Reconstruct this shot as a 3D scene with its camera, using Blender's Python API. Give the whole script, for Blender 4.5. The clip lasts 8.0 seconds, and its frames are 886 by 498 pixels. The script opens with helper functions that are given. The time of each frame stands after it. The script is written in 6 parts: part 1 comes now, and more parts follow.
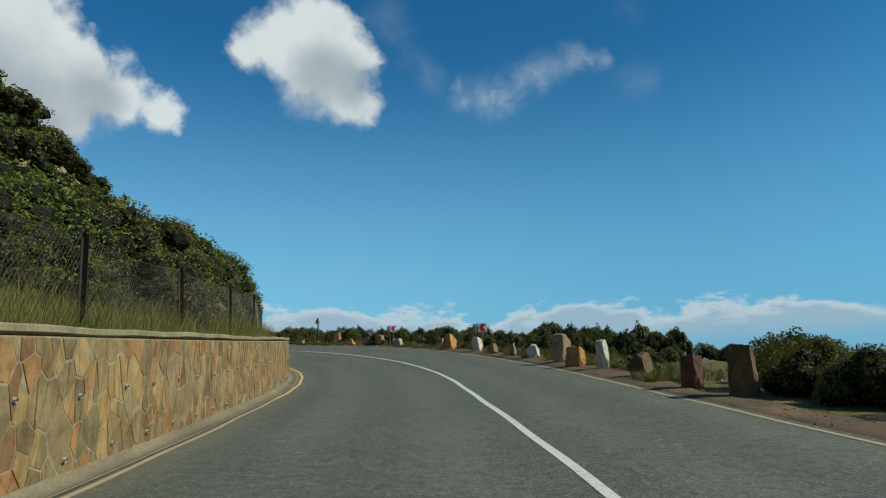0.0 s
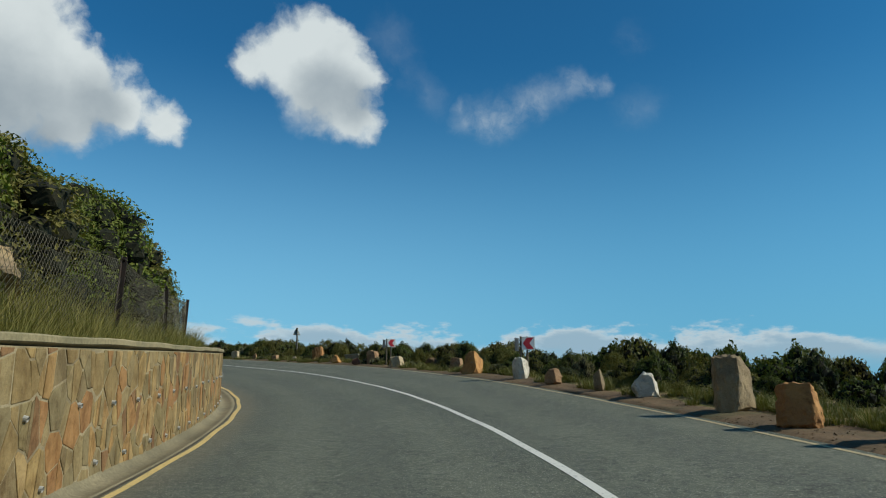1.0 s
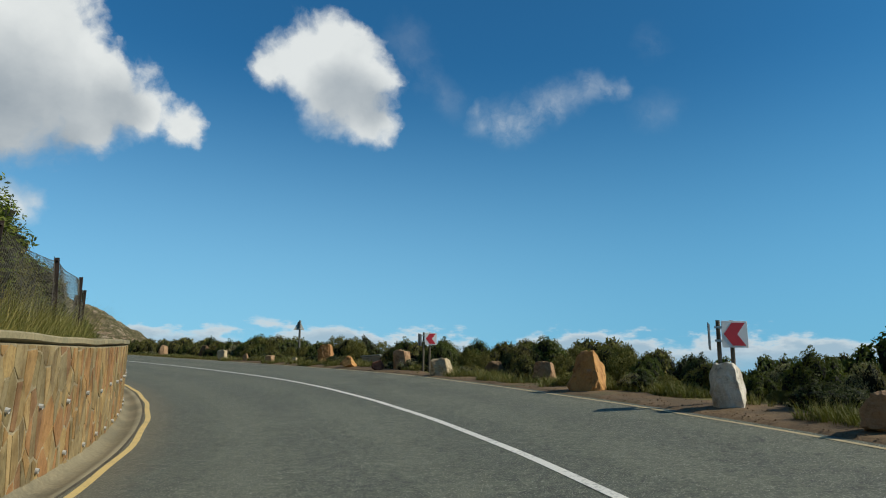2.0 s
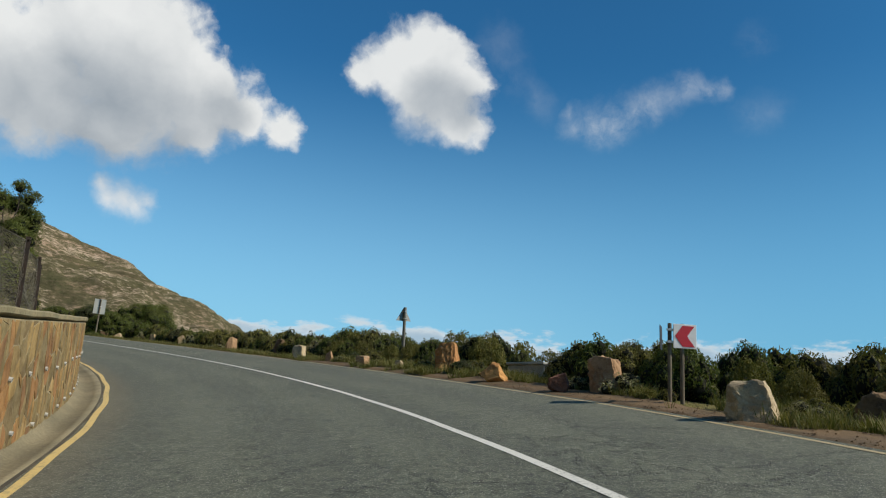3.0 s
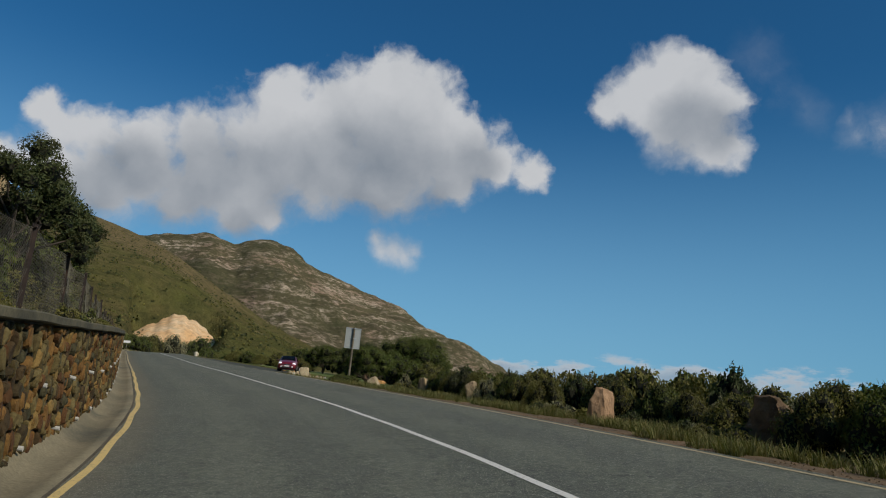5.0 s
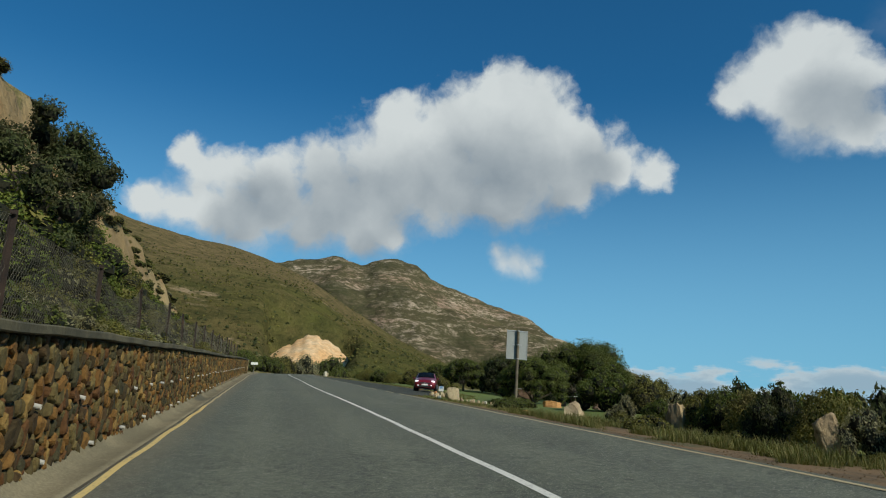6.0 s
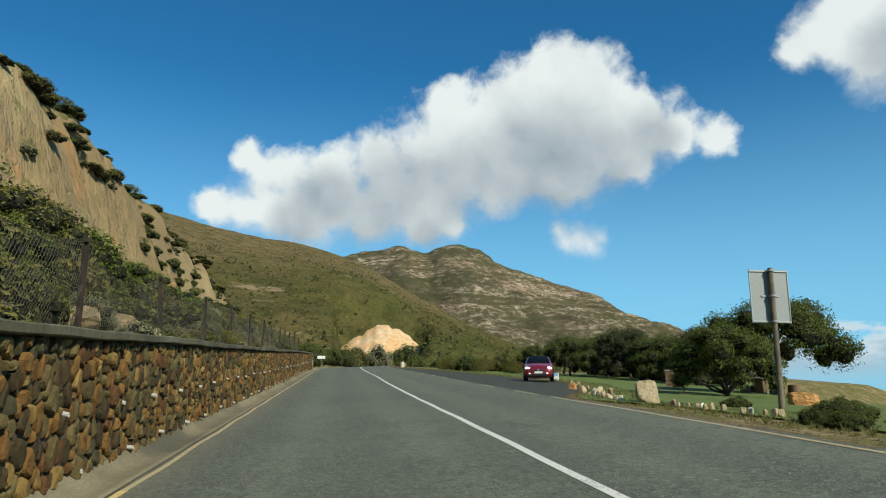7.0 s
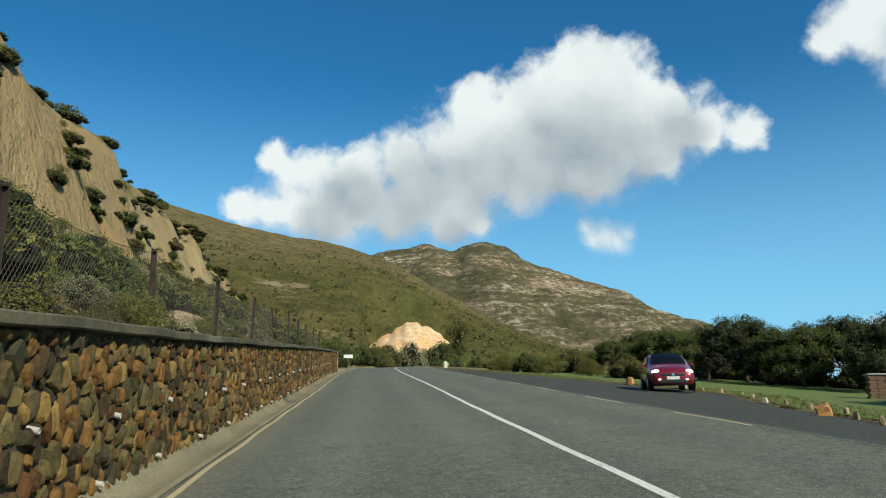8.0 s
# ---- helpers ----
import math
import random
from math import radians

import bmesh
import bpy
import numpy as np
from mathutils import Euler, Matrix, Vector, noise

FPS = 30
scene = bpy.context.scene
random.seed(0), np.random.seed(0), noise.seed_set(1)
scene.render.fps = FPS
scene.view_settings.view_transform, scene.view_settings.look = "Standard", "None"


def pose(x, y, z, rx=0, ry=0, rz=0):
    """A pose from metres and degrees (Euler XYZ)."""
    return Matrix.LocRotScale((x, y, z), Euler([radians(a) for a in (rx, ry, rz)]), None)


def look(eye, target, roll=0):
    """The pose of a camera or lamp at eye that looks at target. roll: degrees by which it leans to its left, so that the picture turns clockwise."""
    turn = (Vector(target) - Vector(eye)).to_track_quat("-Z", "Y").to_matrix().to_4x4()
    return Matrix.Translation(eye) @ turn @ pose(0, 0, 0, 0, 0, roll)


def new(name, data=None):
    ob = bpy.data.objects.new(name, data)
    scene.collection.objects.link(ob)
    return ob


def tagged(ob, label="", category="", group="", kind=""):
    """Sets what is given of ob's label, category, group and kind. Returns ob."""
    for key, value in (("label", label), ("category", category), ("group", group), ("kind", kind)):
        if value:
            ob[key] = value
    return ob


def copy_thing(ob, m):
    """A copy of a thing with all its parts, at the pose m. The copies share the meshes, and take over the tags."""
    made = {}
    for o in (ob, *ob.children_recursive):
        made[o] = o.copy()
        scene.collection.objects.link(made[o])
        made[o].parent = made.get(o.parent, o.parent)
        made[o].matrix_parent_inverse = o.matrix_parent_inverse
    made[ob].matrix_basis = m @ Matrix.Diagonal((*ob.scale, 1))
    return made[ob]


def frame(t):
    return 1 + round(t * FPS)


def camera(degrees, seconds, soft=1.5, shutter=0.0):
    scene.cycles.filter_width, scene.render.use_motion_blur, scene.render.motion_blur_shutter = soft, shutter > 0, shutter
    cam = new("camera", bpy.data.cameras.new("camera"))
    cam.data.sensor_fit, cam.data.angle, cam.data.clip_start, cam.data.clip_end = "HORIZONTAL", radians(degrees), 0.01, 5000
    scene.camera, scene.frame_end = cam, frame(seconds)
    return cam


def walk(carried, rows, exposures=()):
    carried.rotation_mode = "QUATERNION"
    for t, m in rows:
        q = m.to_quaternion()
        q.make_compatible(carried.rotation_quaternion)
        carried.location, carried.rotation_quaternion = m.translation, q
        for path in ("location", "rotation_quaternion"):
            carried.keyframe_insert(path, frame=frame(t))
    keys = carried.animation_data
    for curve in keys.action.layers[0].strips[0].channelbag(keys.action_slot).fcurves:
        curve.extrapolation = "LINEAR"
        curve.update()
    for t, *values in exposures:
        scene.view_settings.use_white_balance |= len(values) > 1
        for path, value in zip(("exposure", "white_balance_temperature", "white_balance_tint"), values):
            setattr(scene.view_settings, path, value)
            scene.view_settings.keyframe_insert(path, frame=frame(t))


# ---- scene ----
cam = camera(66.0, 8.0, soft=1.1)
PATH = [  # seconds, x, y, z, tilt, lean, turn
    (0.0, -0.031, 0.163, 1.180, 99.52, 1.83, 0.13),
    (0.5, -0.488, 5.417, 1.353, 100.43, 0.53, -0.48),
    (1.0, -1.030, 10.748, 1.536, 101.18, 0.05, -0.51),
    (2.5, -3.719, 26.693, 2.167, 101.45, -1.60, 3.31),
    (3.0, -5.434, 32.034, 2.439, 101.46, -3.11, 7.80),
    (3.5, -7.551, 37.018, 2.718, 101.71, -3.77, 12.95),
    (4.0, -10.317, 42.162, 3.070, 102.54, -4.15, 18.52),
    (4.5, -13.349, 46.803, 3.368, 103.38, -3.94, 23.35),
    (5.0, -17.036, 51.524, 3.683, 103.35, -4.16, 29.20),
    (6.5, -30.178, 63.899, 4.802, 103.57, -1.31, 43.79),
    (7.0, -35.683, 67.919, 5.210, 102.33, 0.22, 46.00),
    (7.5, -41.042, 71.643, 5.587, 102.14, 0.26, 47.56),
    (8.0, -46.610, 75.372, 5.977, 102.22, 0.32, 48.25),
]
walk(cam, [(t, pose(x, y, z, p, r, w)) for t, x, y, z, p, r, w in PATH],
     exposures=[(0.0, -0.20, 6130, 3), (1.0, -0.22, 6130, 3), (2.5, -0.02, 6450, 9), (3.5, -0.05, 6450, 10), (4.0, -0.20, 6350, 12), (4.5, -0.50, 6250, 12),
                (5.2, -0.57, 6250, 12), (6.3, -0.18, 6200, 3), (7.0, 0.06, 6270, 3), (8.0, 0.12, 6250, 3)])

# ---------------------------------------------------------------- sun, sky and clouds
SUN_AZ, SUN_EL = -92.0, 37.0   # degrees, turn to the left of +y


def heading(az, el):
    a, e = radians(az), radians(el)
    return Vector((-math.sin(a) * math.cos(e), math.cos(a) * math.cos(e), math.sin(e)))


sun = new("sun", bpy.data.lights.new("sun", "SUN"))
sun.data.energy, sun.data.angle, sun.data.color = 5.0, radians(0.53), (1.0, 0.91, 0.77)
sun.matrix_world = look((0, 0, 0), -heading(SUN_AZ, SUN_EL)) @ Matrix()
sun.location = (60, -10, 60)

# clouds: direction (turn, height) and radius in degrees of each puff
CUMULUS = [(35.9, 27.0, 2.77), (32.8, 24.9, 3.25), (37.2, 23.5, 4.01), (29.4, 22.3, 2.86), (26.1, 20.7, 2.39), (22.9, 19.9, 1.81), (33.1, 20.4, 3.92), (42.6, 23.5, 2.86),
    (45.6, 24.0, 2.39), (41.8, 20.1, 3.44), (47.6, 20.4, 3.44), (51.6, 19.8, 2.58), (55.5, 18.3, 3.06), (59.3, 18.6, 1.91), (63.1, 19.5, 1.43), (61.2, 18.1, 1.91),
    (46.6, 17.5, 3.15), (41.8, 17.1, 2.48), (39.1, 18.3, 2.86), (30.0, 18.9, 2.2), (36.2, 17.8, 2.48), (44.1, 18.9, 4.2), (40.3, 21.0, 4.39), (50.6, 17.4, 3.63),
    (35.3, 21.2, 4.39), (45.3, 21.4, 3.44), (54.9, 16.5, 3.06), (31.9, 22.2, 3.44), (38.6, 24.5, 3.25), (47.9, 16.0, 2.86)]
LOW_BANK = [(65.2, 14.8, 1.72), (63.0, 15.0, 2.1), (58.9, 14.8, 2.48), (61.0, 15.2, 2.58), (56.8, 14.7, 2.86), (52.5, 14.7, 2.96), (48.2, 14.6, 2.29), (45.1, 14.7, 1.43),
    (35.2, 17.6, 2.48)]
TUFT = [(34.4, 12.8, 1.7), (35.6, 12.6, 1.3), (33.2, 12.4, 1.3), (36.1, 13.6, 0.9), (32.4, 12.9, 0.9)]
ALONE = [(10.6, 27.7, 2.58), (9.5, 26.0, 3.25), (12.6, 26.7, 2.67), (7.7, 24.5, 2.58), (6.5, 21.7, 1.81), (15.3, 25.9, 1.72), (16.6, 25.0, 1.43), (13.9, 25.0, 1.72),
    (10.5, 23.6, 2.1), (8.8, 23.3, 1.91), (12.1, 24.4, 2.1), (9.5, 22.6, 2.1), (10.8, 25.5, 3.06), (11.4, 23.2, 2.2), (7.9, 21.6, 1.53)]
WISPS = [(-2.5, 21.9, 1.53), (-4.1, 21.9, 1.91), (-5.9, 21.9, 2.1), (-7.6, 22.6, 1.91), (-9.3, 23.2, 1.81), (-10.6, 23.7, 1.62), (-11.9, 24.0, 1.43), (-13.3, 24.1, 1.24),
    (-14.7, 23.9, 0.95), (-2.0, 22.9, 0.95)]
SHREDS = [(0.9, 24.2, 1.91), (0.0, 23.8, 1.53), (-17.8, 27.3, 1.72), (-16.7, 21.8, 1.81), (-18.4, 22.1, 1.62), (4.4, 28.2, 2.67), (3.6, 26.8, 2.2), (3.1, 25.4, 1.53)]

GREY = [(37.0, 19.2, 4.39), (32.9, 18.1, 3.44), (44.1, 17.8, 3.25), (50.2, 17.4, 2.86), (55.8, 16.5, 2.29), (28.2, 20.4, 1.91), (52.7, 13.6, 2.1), (58.7, 14.0, 1.91),
    (47.1, 13.5, 1.53), (10.1, 23.5, 2.1), (7.3, 22.9, 1.53), (35.2, 16.7, 2.29)]


class Nodes:
    """Short hand for node trees."""

    def __init__(self, tree):
        self.tree = tree

    def add(self, kind):
        return self.tree.nodes.new(kind)

    def link(self, a, b):
        self.tree.links.new(a, b)

    def put(self, socket, value):
        if isinstance(value, bpy.types.NodeSocket):
            self.link(value, socket)
        else:
            socket.default_value = value

    def math(self, op, a, b=0.0, c=0.0, clamp=False):
        n = self.add("ShaderNodeMath")
        n.operation, n.use_clamp = op, clamp
        for s, v in zip(n.inputs, (a, b, c)):
            self.put(s, v)
        return n.outputs[0]

    def vec(self, op, a, b=(0, 0, 0), scale=None):
        n = self.add("ShaderNodeVectorMath")
        n.operation = op
        self.put(n.inputs[0], a)
        self.put(n.inputs[1], b)
        if scale is not None:
            self.put(n.inputs["Scale"], scale)
        return n.outputs["Value"] if op in ("LENGTH", "DOT_PRODUCT", "DISTANCE") else n.outputs[0]

    def noise(self, vector, scale, detail=4.0, rough=0.55, distortion=0.0, out="Fac"):
        n = self.add("ShaderNodeTexNoise")
        if vector is not None:
            self.put(n.inputs["Vector"], vector)
        n.inputs["Scale"].default_value, n.inputs["Detail"].default_value = scale, detail
        n.inputs["Roughness"].default_value, n.inputs["Distortion"].default_value = rough, distortion
        return n.outputs[out]

    def ramp(self, value, lo, hi, a=0.0, b=1.0):
        n = self.add("ShaderNodeMapRange")
        n.interpolation_type = "SMOOTHSTEP"
        self.put(n.inputs[0], value)
        for k, v in zip((1, 2, 3, 4), (lo, hi, a, b)):
            self.put(n.inputs[k], v)
        return n.outputs[0]

    def mix(self, fac, a, b, blend="MIX"):
        n = self.add("ShaderNodeMix")
        n.data_type, n.blend_type = "RGBA", blend
        self.put(n.inputs[0], fac)
        for s, v in ((n.inputs[6], a), (n.inputs[7], b)):
            self.put(s, (*v, 1) if isinstance(v, tuple) and len(v) == 3 else v)
        return n.outputs[2]


def cloud_field(name, puffs, join=0.35):
    """A node group: how deep a direction lies inside a cloud of round puffs."""
    g = bpy.data.node_groups.new(name, "ShaderNodeTree")
    g.interface.new_socket("Vector", in_out="INPUT", socket_type="NodeSocketVector")
    g.interface.new_socket("Depth", in_out="OUTPUT", socket_type="NodeSocketFloat")
    n = Nodes(g)
    src, dst = g.nodes.new("NodeGroupInput"), g.nodes.new("NodeGroupOutput")
    total = None
    for az, el, r in puffs:
        gone = n.vec("DISTANCE", src.outputs[0], tuple(heading(az, el)))
        d = n.math("MULTIPLY_ADD", gone, -1.0 / radians(r * 1.12), 1.0)
        total = d if total is None else n.math("SMOOTH_MAX", total, d, join)
    n.link(total, dst.inputs[0])
    return g


world = bpy.data.worlds.new("sky")
scene.world = world
world.use_nodes = True
wt = world.node_tree
wt.nodes.clear()
w = Nodes(wt)
coord = w.add("ShaderNodeTexCoord").outputs["Generated"]
sky = w.add("ShaderNodeTexSky")
sky.sky_type, sky.sun_disc = "NISHITA", False
sky.sun_elevation, sky.sun_rotation = radians(SUN_EL), radians(-SUN_AZ)
sky.altitude, sky.air_density, sky.dust_density, sky.ozone_density = 0.0, 1.0, 0.55, 3.0
SKY = 0.091
left = w.ramp(w.vec("DOT_PRODUCT", coord, tuple(heading(48, 0))), 0.30, 0.95)
blue = w.vec("SCALE", w.vec("MULTIPLY", sky.outputs[0], (0.30 * SKY, 0.945 * SKY, 1.24 * SKY)), scale=w.math("MULTIPLY_ADD", left, 0.20, 0.80))
up = w.add("ShaderNodeSeparateXYZ")
w.link(coord, up.inputs[0])
blue = w.mix(w.ramp(up.outputs[2], 0.46, 0.0, 0.0, 0.74), blue, w.mix(left, (0.215, 0.515, 0.77), (0.33, 0.655, 0.89)))
n1 = w.noise(coord, 9.0, 5.0, 0.55, 0.0, "Color")
n2 = w.noise(coord, 30.0, 5.0, 0.55, 0.2, "Color")
half = (0.5, 0.5, 0.5)
n3 = w.noise(coord, 95.0, 4.0, 0.6, 0.0, "Color")
warp = w.vec("ADD", w.vec("SCALE", w.vec("SUBTRACT", n1, half), scale=0.042),
             w.vec("SCALE", w.vec("SUBTRACT", n2, half), scale=0.016))
warp = w.vec("MULTIPLY", w.vec("ADD", warp, w.vec("SCALE", w.vec("SUBTRACT", n3, half), scale=0.007)), (1.0, 1.0, 0.85))
where = w.vec("ADD", coord, warp)
curl = w.math("SUBTRACT", w.noise(where, 22.0, 6.0, 0.55), 0.5)
sunward = tuple(heading(-50, 0) * 0.026 + Vector((0, 0, 0.034)))
alpha = shade = None
for title, puffs, soft, thick in (("cumulus", CUMULUS + LOW_BANK, 0.62, 1.0),
                                  ("alone", ALONE, 0.75, 0.97), ("tuft", TUFT, 1.25, 0.85), ("wisps", WISPS, 1.9, 0.50), ("shreds", SHREDS, 2.2, 0.15)):
    field = cloud_field(title, puffs, 0.95)
    g1, g3 = w.add("ShaderNodeGroup"), w.add("ShaderNodeGroup")
    g1.node_tree = g3.node_tree = field
    w.link(where, g1.inputs[0])
    w.link(w.vec("ADD", where, sunward), g3.inputs[0])
    away = w.ramp(w.math("SUBTRACT", g3.outputs[0], g1.outputs[0]), -0.35, 0.80)
    ragged = w.math("MULTIPLY_ADD", away, 0.9, 0.85)
    dense = w.math("MULTIPLY_ADD", curl, 1.35, g1.outputs[0])
    one = w.ramp(dense, 0.0, w.math("MULTIPLY", ragged, soft), 0.0, thick)
    if soft > 1.5:
        one = w.math("MULTIPLY", one, w.ramp(w.noise(w.vec("ADD", coord, warp), 18.0, 6.0, 0.66), 0.30, 0.62, 0.10, 1.0))
        away = w.math("MULTIPLY", away, 0.4)
    shade = away if shade is None else w.math("MAXIMUM", w.math("MULTIPLY", away, one), w.math("MULTIPLY", shade, w.math("SUBTRACT", 1.0, one)))
    alpha = one if alpha is None else w.math("MAXIMUM", alpha, one)
# grey hearts and undersides
g2 = w.add("ShaderNodeGroup")
g2.node_tree = cloud_field("cloud_shade", GREY, 1.0)
w.link(w.vec("ADD", coord, w.vec("SCALE", warp, scale=0.8)), g2.inputs[0])
billow = w.noise(where, 13.0, 5.0, 0.52)
shade = w.math("MULTIPLY_ADD", shade, 0.30, w.ramp(g2.outputs[0], -0.60, 0.60, 0.0, 0.72))
shade = w.math("ADD", shade, w.math("MULTIPLY", w.math("SUBTRACT", billow, 0.50), 0.75), clamp=True)
cloud = w.mix(shade, (0.82, 0.83, 0.82), (0.34, 0.385, 0.43))
# the bank of cloud over the sea
stretch = w.vec("MULTIPLY", coord, (1.0, 1.0, 2.6))
lumps = w.noise(stretch, 8.0, 6.0, 0.60)
top = w.math("MULTIPLY_ADD", w.ramp(lumps, 0.30, 0.70), 0.046, 0.052)
over = w.math("SUBTRACT", top, up.outputs[2])
bank_a = w.ramp(over, -0.004, 0.013, 0.0, 0.92)
bank_a = w.math("MULTIPLY", bank_a, w.ramp(up.outputs[2], 0.012, 0.044, 0.18, 1.0))
bank_a = w.math("MULTIPLY", bank_a, w.ramp(w.noise(stretch, 16.0, 5.0, 0.6), 0.28, 0.55, 0.62, 1.0))
bank_c = w.mix(w.ramp(over, 0.0, 0.030), (0.72, 0.755, 0.77), (0.39, 0.51, 0.61))
mixed = w.mix(alpha, blue, cloud)
mixed = w.mix(bank_a, mixed, bank_c)
back = w.add("ShaderNodeBackground")
w.link(mixed, back.inputs[0])
w.link(back.outputs[0], w.add("ShaderNodeOutputWorld").inputs[0])

# ---------------------------------------------------------------- materials
MATS = {}


def material(name, build):
    if name in MATS:
        return MATS[name]
    m = bpy.data.materials.new(name)
    m.use_nodes = True
    t = m.node_tree
    n = Nodes(t)
    bsdf = t.nodes["Principled BSDF"]
    build(n, bsdf)
    MATS[name] = m
    return m


def bump(n, bsdf, height, strength=0.5, distance=0.02):
    b = n.add("ShaderNodeBump")
    b.inputs["Strength"].default_value, b.inputs["Distance"].default_value = strength, distance
    n.put(b.inputs["Height"], height)
    n.link(b.outputs[0], bsdf.inputs["Normal"])


def position(n):
    return n.add("ShaderNodeNewGeometry").outputs["Position"]


def grainy(name, a, b, scale=3.0, fine=40.0, rough=0.85, relief=0.4, depth=0.02, spec=0.3, third=None, own=0.0):
    """Two tones by coarse patches, fine grain over them, relief; own: how far each object differs."""
    def build(n, bsdf):
        pos = position(n)
        coarse = n.noise(pos, scale, 4.0, 0.6)
        small = n.noise(pos, fine, 5.0, 0.65)
        col = n.mix(n.ramp(coarse, 0.35, 0.65), a, b)
        if third:
            col = n.mix(n.ramp(n.noise(pos, scale * 0.37, 5.0, 0.65, 0.5), 0.56, 0.7), col, third)
        col = n.mix(n.ramp(small, 0.2, 0.8, 0.0, 0.75), col, n.mix(1.0, col, (0.42, 0.42, 0.42), "MULTIPLY"))
        if own:
            rnd = n.add("ShaderNodeObjectInfo").outputs["Random"]
            hsv = n.add("ShaderNodeHueSaturation")
            n.put(hsv.inputs["Value"], n.math("MULTIPLY_ADD", rnd, own, 1.0 - own * 0.5))
            n.link(col, hsv.inputs["Color"])
            col = hsv.outputs[0]
        n.put(bsdf.inputs["Base Color"], col)
        bsdf.inputs["Roughness"].default_value = rough
        bsdf.inputs["Specular IOR Level"].default_value = spec
        if relief:
            bump(n, bsdf, n.math("ADD", coarse, n.math("MULTIPLY", small, 0.5)), relief, depth)
    return material(name, build)


def plain(name, colour, rough=0.5, metal=0.0, spec=0.5, coat=0.0):
    def build(n, bsdf):
        pos = position(n)
        v = n.noise(pos, 14.0, 4.0, 0.6)
        n.put(bsdf.inputs["Base Color"], n.mix(n.ramp(v, 0.3, 0.7, 0.0, 0.25), colour, tuple(c * 0.7 for c in colour)))
        bsdf.inputs["Roughness"].default_value, bsdf.inputs["Metallic"].default_value = rough, metal
        bsdf.inputs["Specular IOR Level"].default_value = spec
        bsdf.inputs["Coat Weight"].default_value = coat
    return material(name, build)


def build_asphalt(n, bsdf, tone=1.0):
    """Worn chip asphalt: pale and dark chips, polished wheel tracks, an oily strip down each lane, cracks and tar."""
    pos = position(n)
    lane = n.add("ShaderNodeAttribute")
    lane.attribute_name = "lane"
    off = n.math("ABSOLUTE", lane.outputs["Fac"])
    chips = n.noise(pos, 62.0, 3.0, 0.8)
    grit = n.noise(pos, 24.0, 5.0, 0.80)
    patch = n.noise(pos, 0.30, 5.0, 0.62)
    mottle = n.noise(pos, 2.3, 5.0, 0.7)
    col = n.mix(n.ramp(patch, 0.35, 0.65), (0.082, 0.088, 0.061), (0.110, 0.116, 0.081))
    col = n.mix(n.ramp(mottle, 0.40, 0.70, 0.0, 0.5), col, (0.058, 0.061, 0.044))
    coarse = n.noise(pos, 9.0, 4.0, 0.75)
    col = n.mix(n.ramp(coarse, 0.50, 0.66, 0.0, 0.8), col, (0.155, 0.162, 0.115))
    col = n.mix(n.ramp(coarse, 0.49, 0.34, 0.0, 0.8), col, (0.036, 0.040, 0.032))
    tracks = n.math("COSINE", n.math("MULTIPLY", n.math("SUBTRACT", off, 0.95), 3.7))
    worn = n.ramp(n.math("ADD", n.math("MULTIPLY", tracks, 0.22), n.noise(pos, 0.7, 5.0, 0.7)), 0.25, 0.85, -0.5, 0.5)
    col = n.mix(n.ramp(worn, 0.0, 0.5, 0.0, 0.35), col, (0.138, 0.142, 0.102))
    col = n.mix(n.ramp(worn, 0.0, -0.5, 0.0, 0.35), col, (0.066, 0.069, 0.055))
    col = n.mix(n.ramp(grit, 0.51, 0.68, 0.0, 0.75), col, (0.22, 0.225, 0.165))
    col = n.mix(n.ramp(grit, 0.47, 0.31, 0.0, 0.8), col, (0.028, 0.032, 0.028))
    col = n.mix(n.ramp(chips, 0.56, 0.66, 0.0, 0.9), col, (0.42, 0.42, 0.33))
    col = n.mix(n.ramp(chips, 0.43, 0.28, 0.0, 0.75), col, (0.016, 0.018, 0.018))
    dust = n.ramp(n.math("ADD", off, n.math("MULTIPLY", mottle, 0.5)), 3.75, 4.2, 0.0, 0.25)
    col = n.mix(dust, col, (0.21, 0.165, 0.105))
    vor = n.add("ShaderNodeTexVoronoi")
    vor.feature = "DISTANCE_TO_EDGE"
    vor.inputs["Scale"].default_value = 0.42
    n.link(n.vec("ADD", pos, n.vec("SCALE", n.noise(pos, 1.6, 5.0, 0.7, 0.0, "Color"), scale=0.9)), vor.inputs["Vector"])
    crack = n.math("MULTIPLY", n.ramp(vor.outputs["Distance"], 0.010, 0.003), n.ramp(n.noise(pos, 0.17, 3.0, 0.5), 0.58, 0.64))
    col = n.mix(n.math("MULTIPLY", crack, 0.35), col, (0.014, 0.015, 0.015))
    tar = n.noise(pos, 0.9, 6.0, 0.7, 1.5)
    col = n.mix(n.ramp(tar, 0.66, 0.72, 0.0, 0.6), col, (0.032, 0.034, 0.032))
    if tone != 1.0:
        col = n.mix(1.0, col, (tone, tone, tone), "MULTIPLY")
    n.put(bsdf.inputs["Base Color"], col)
    n.put(bsdf.inputs["Roughness"], n.ramp(grit, 0.2, 0.8, 0.72, 0.95))
    bsdf.inputs["Specular IOR Level"].default_value = 0.28
    bump(n, bsdf, n.math("SUBTRACT", n.math("ADD", chips, n.math("MULTIPLY", grit, 1.5)), n.math("MULTIPLY", crack, 1.5)), 0.6, 0.008)


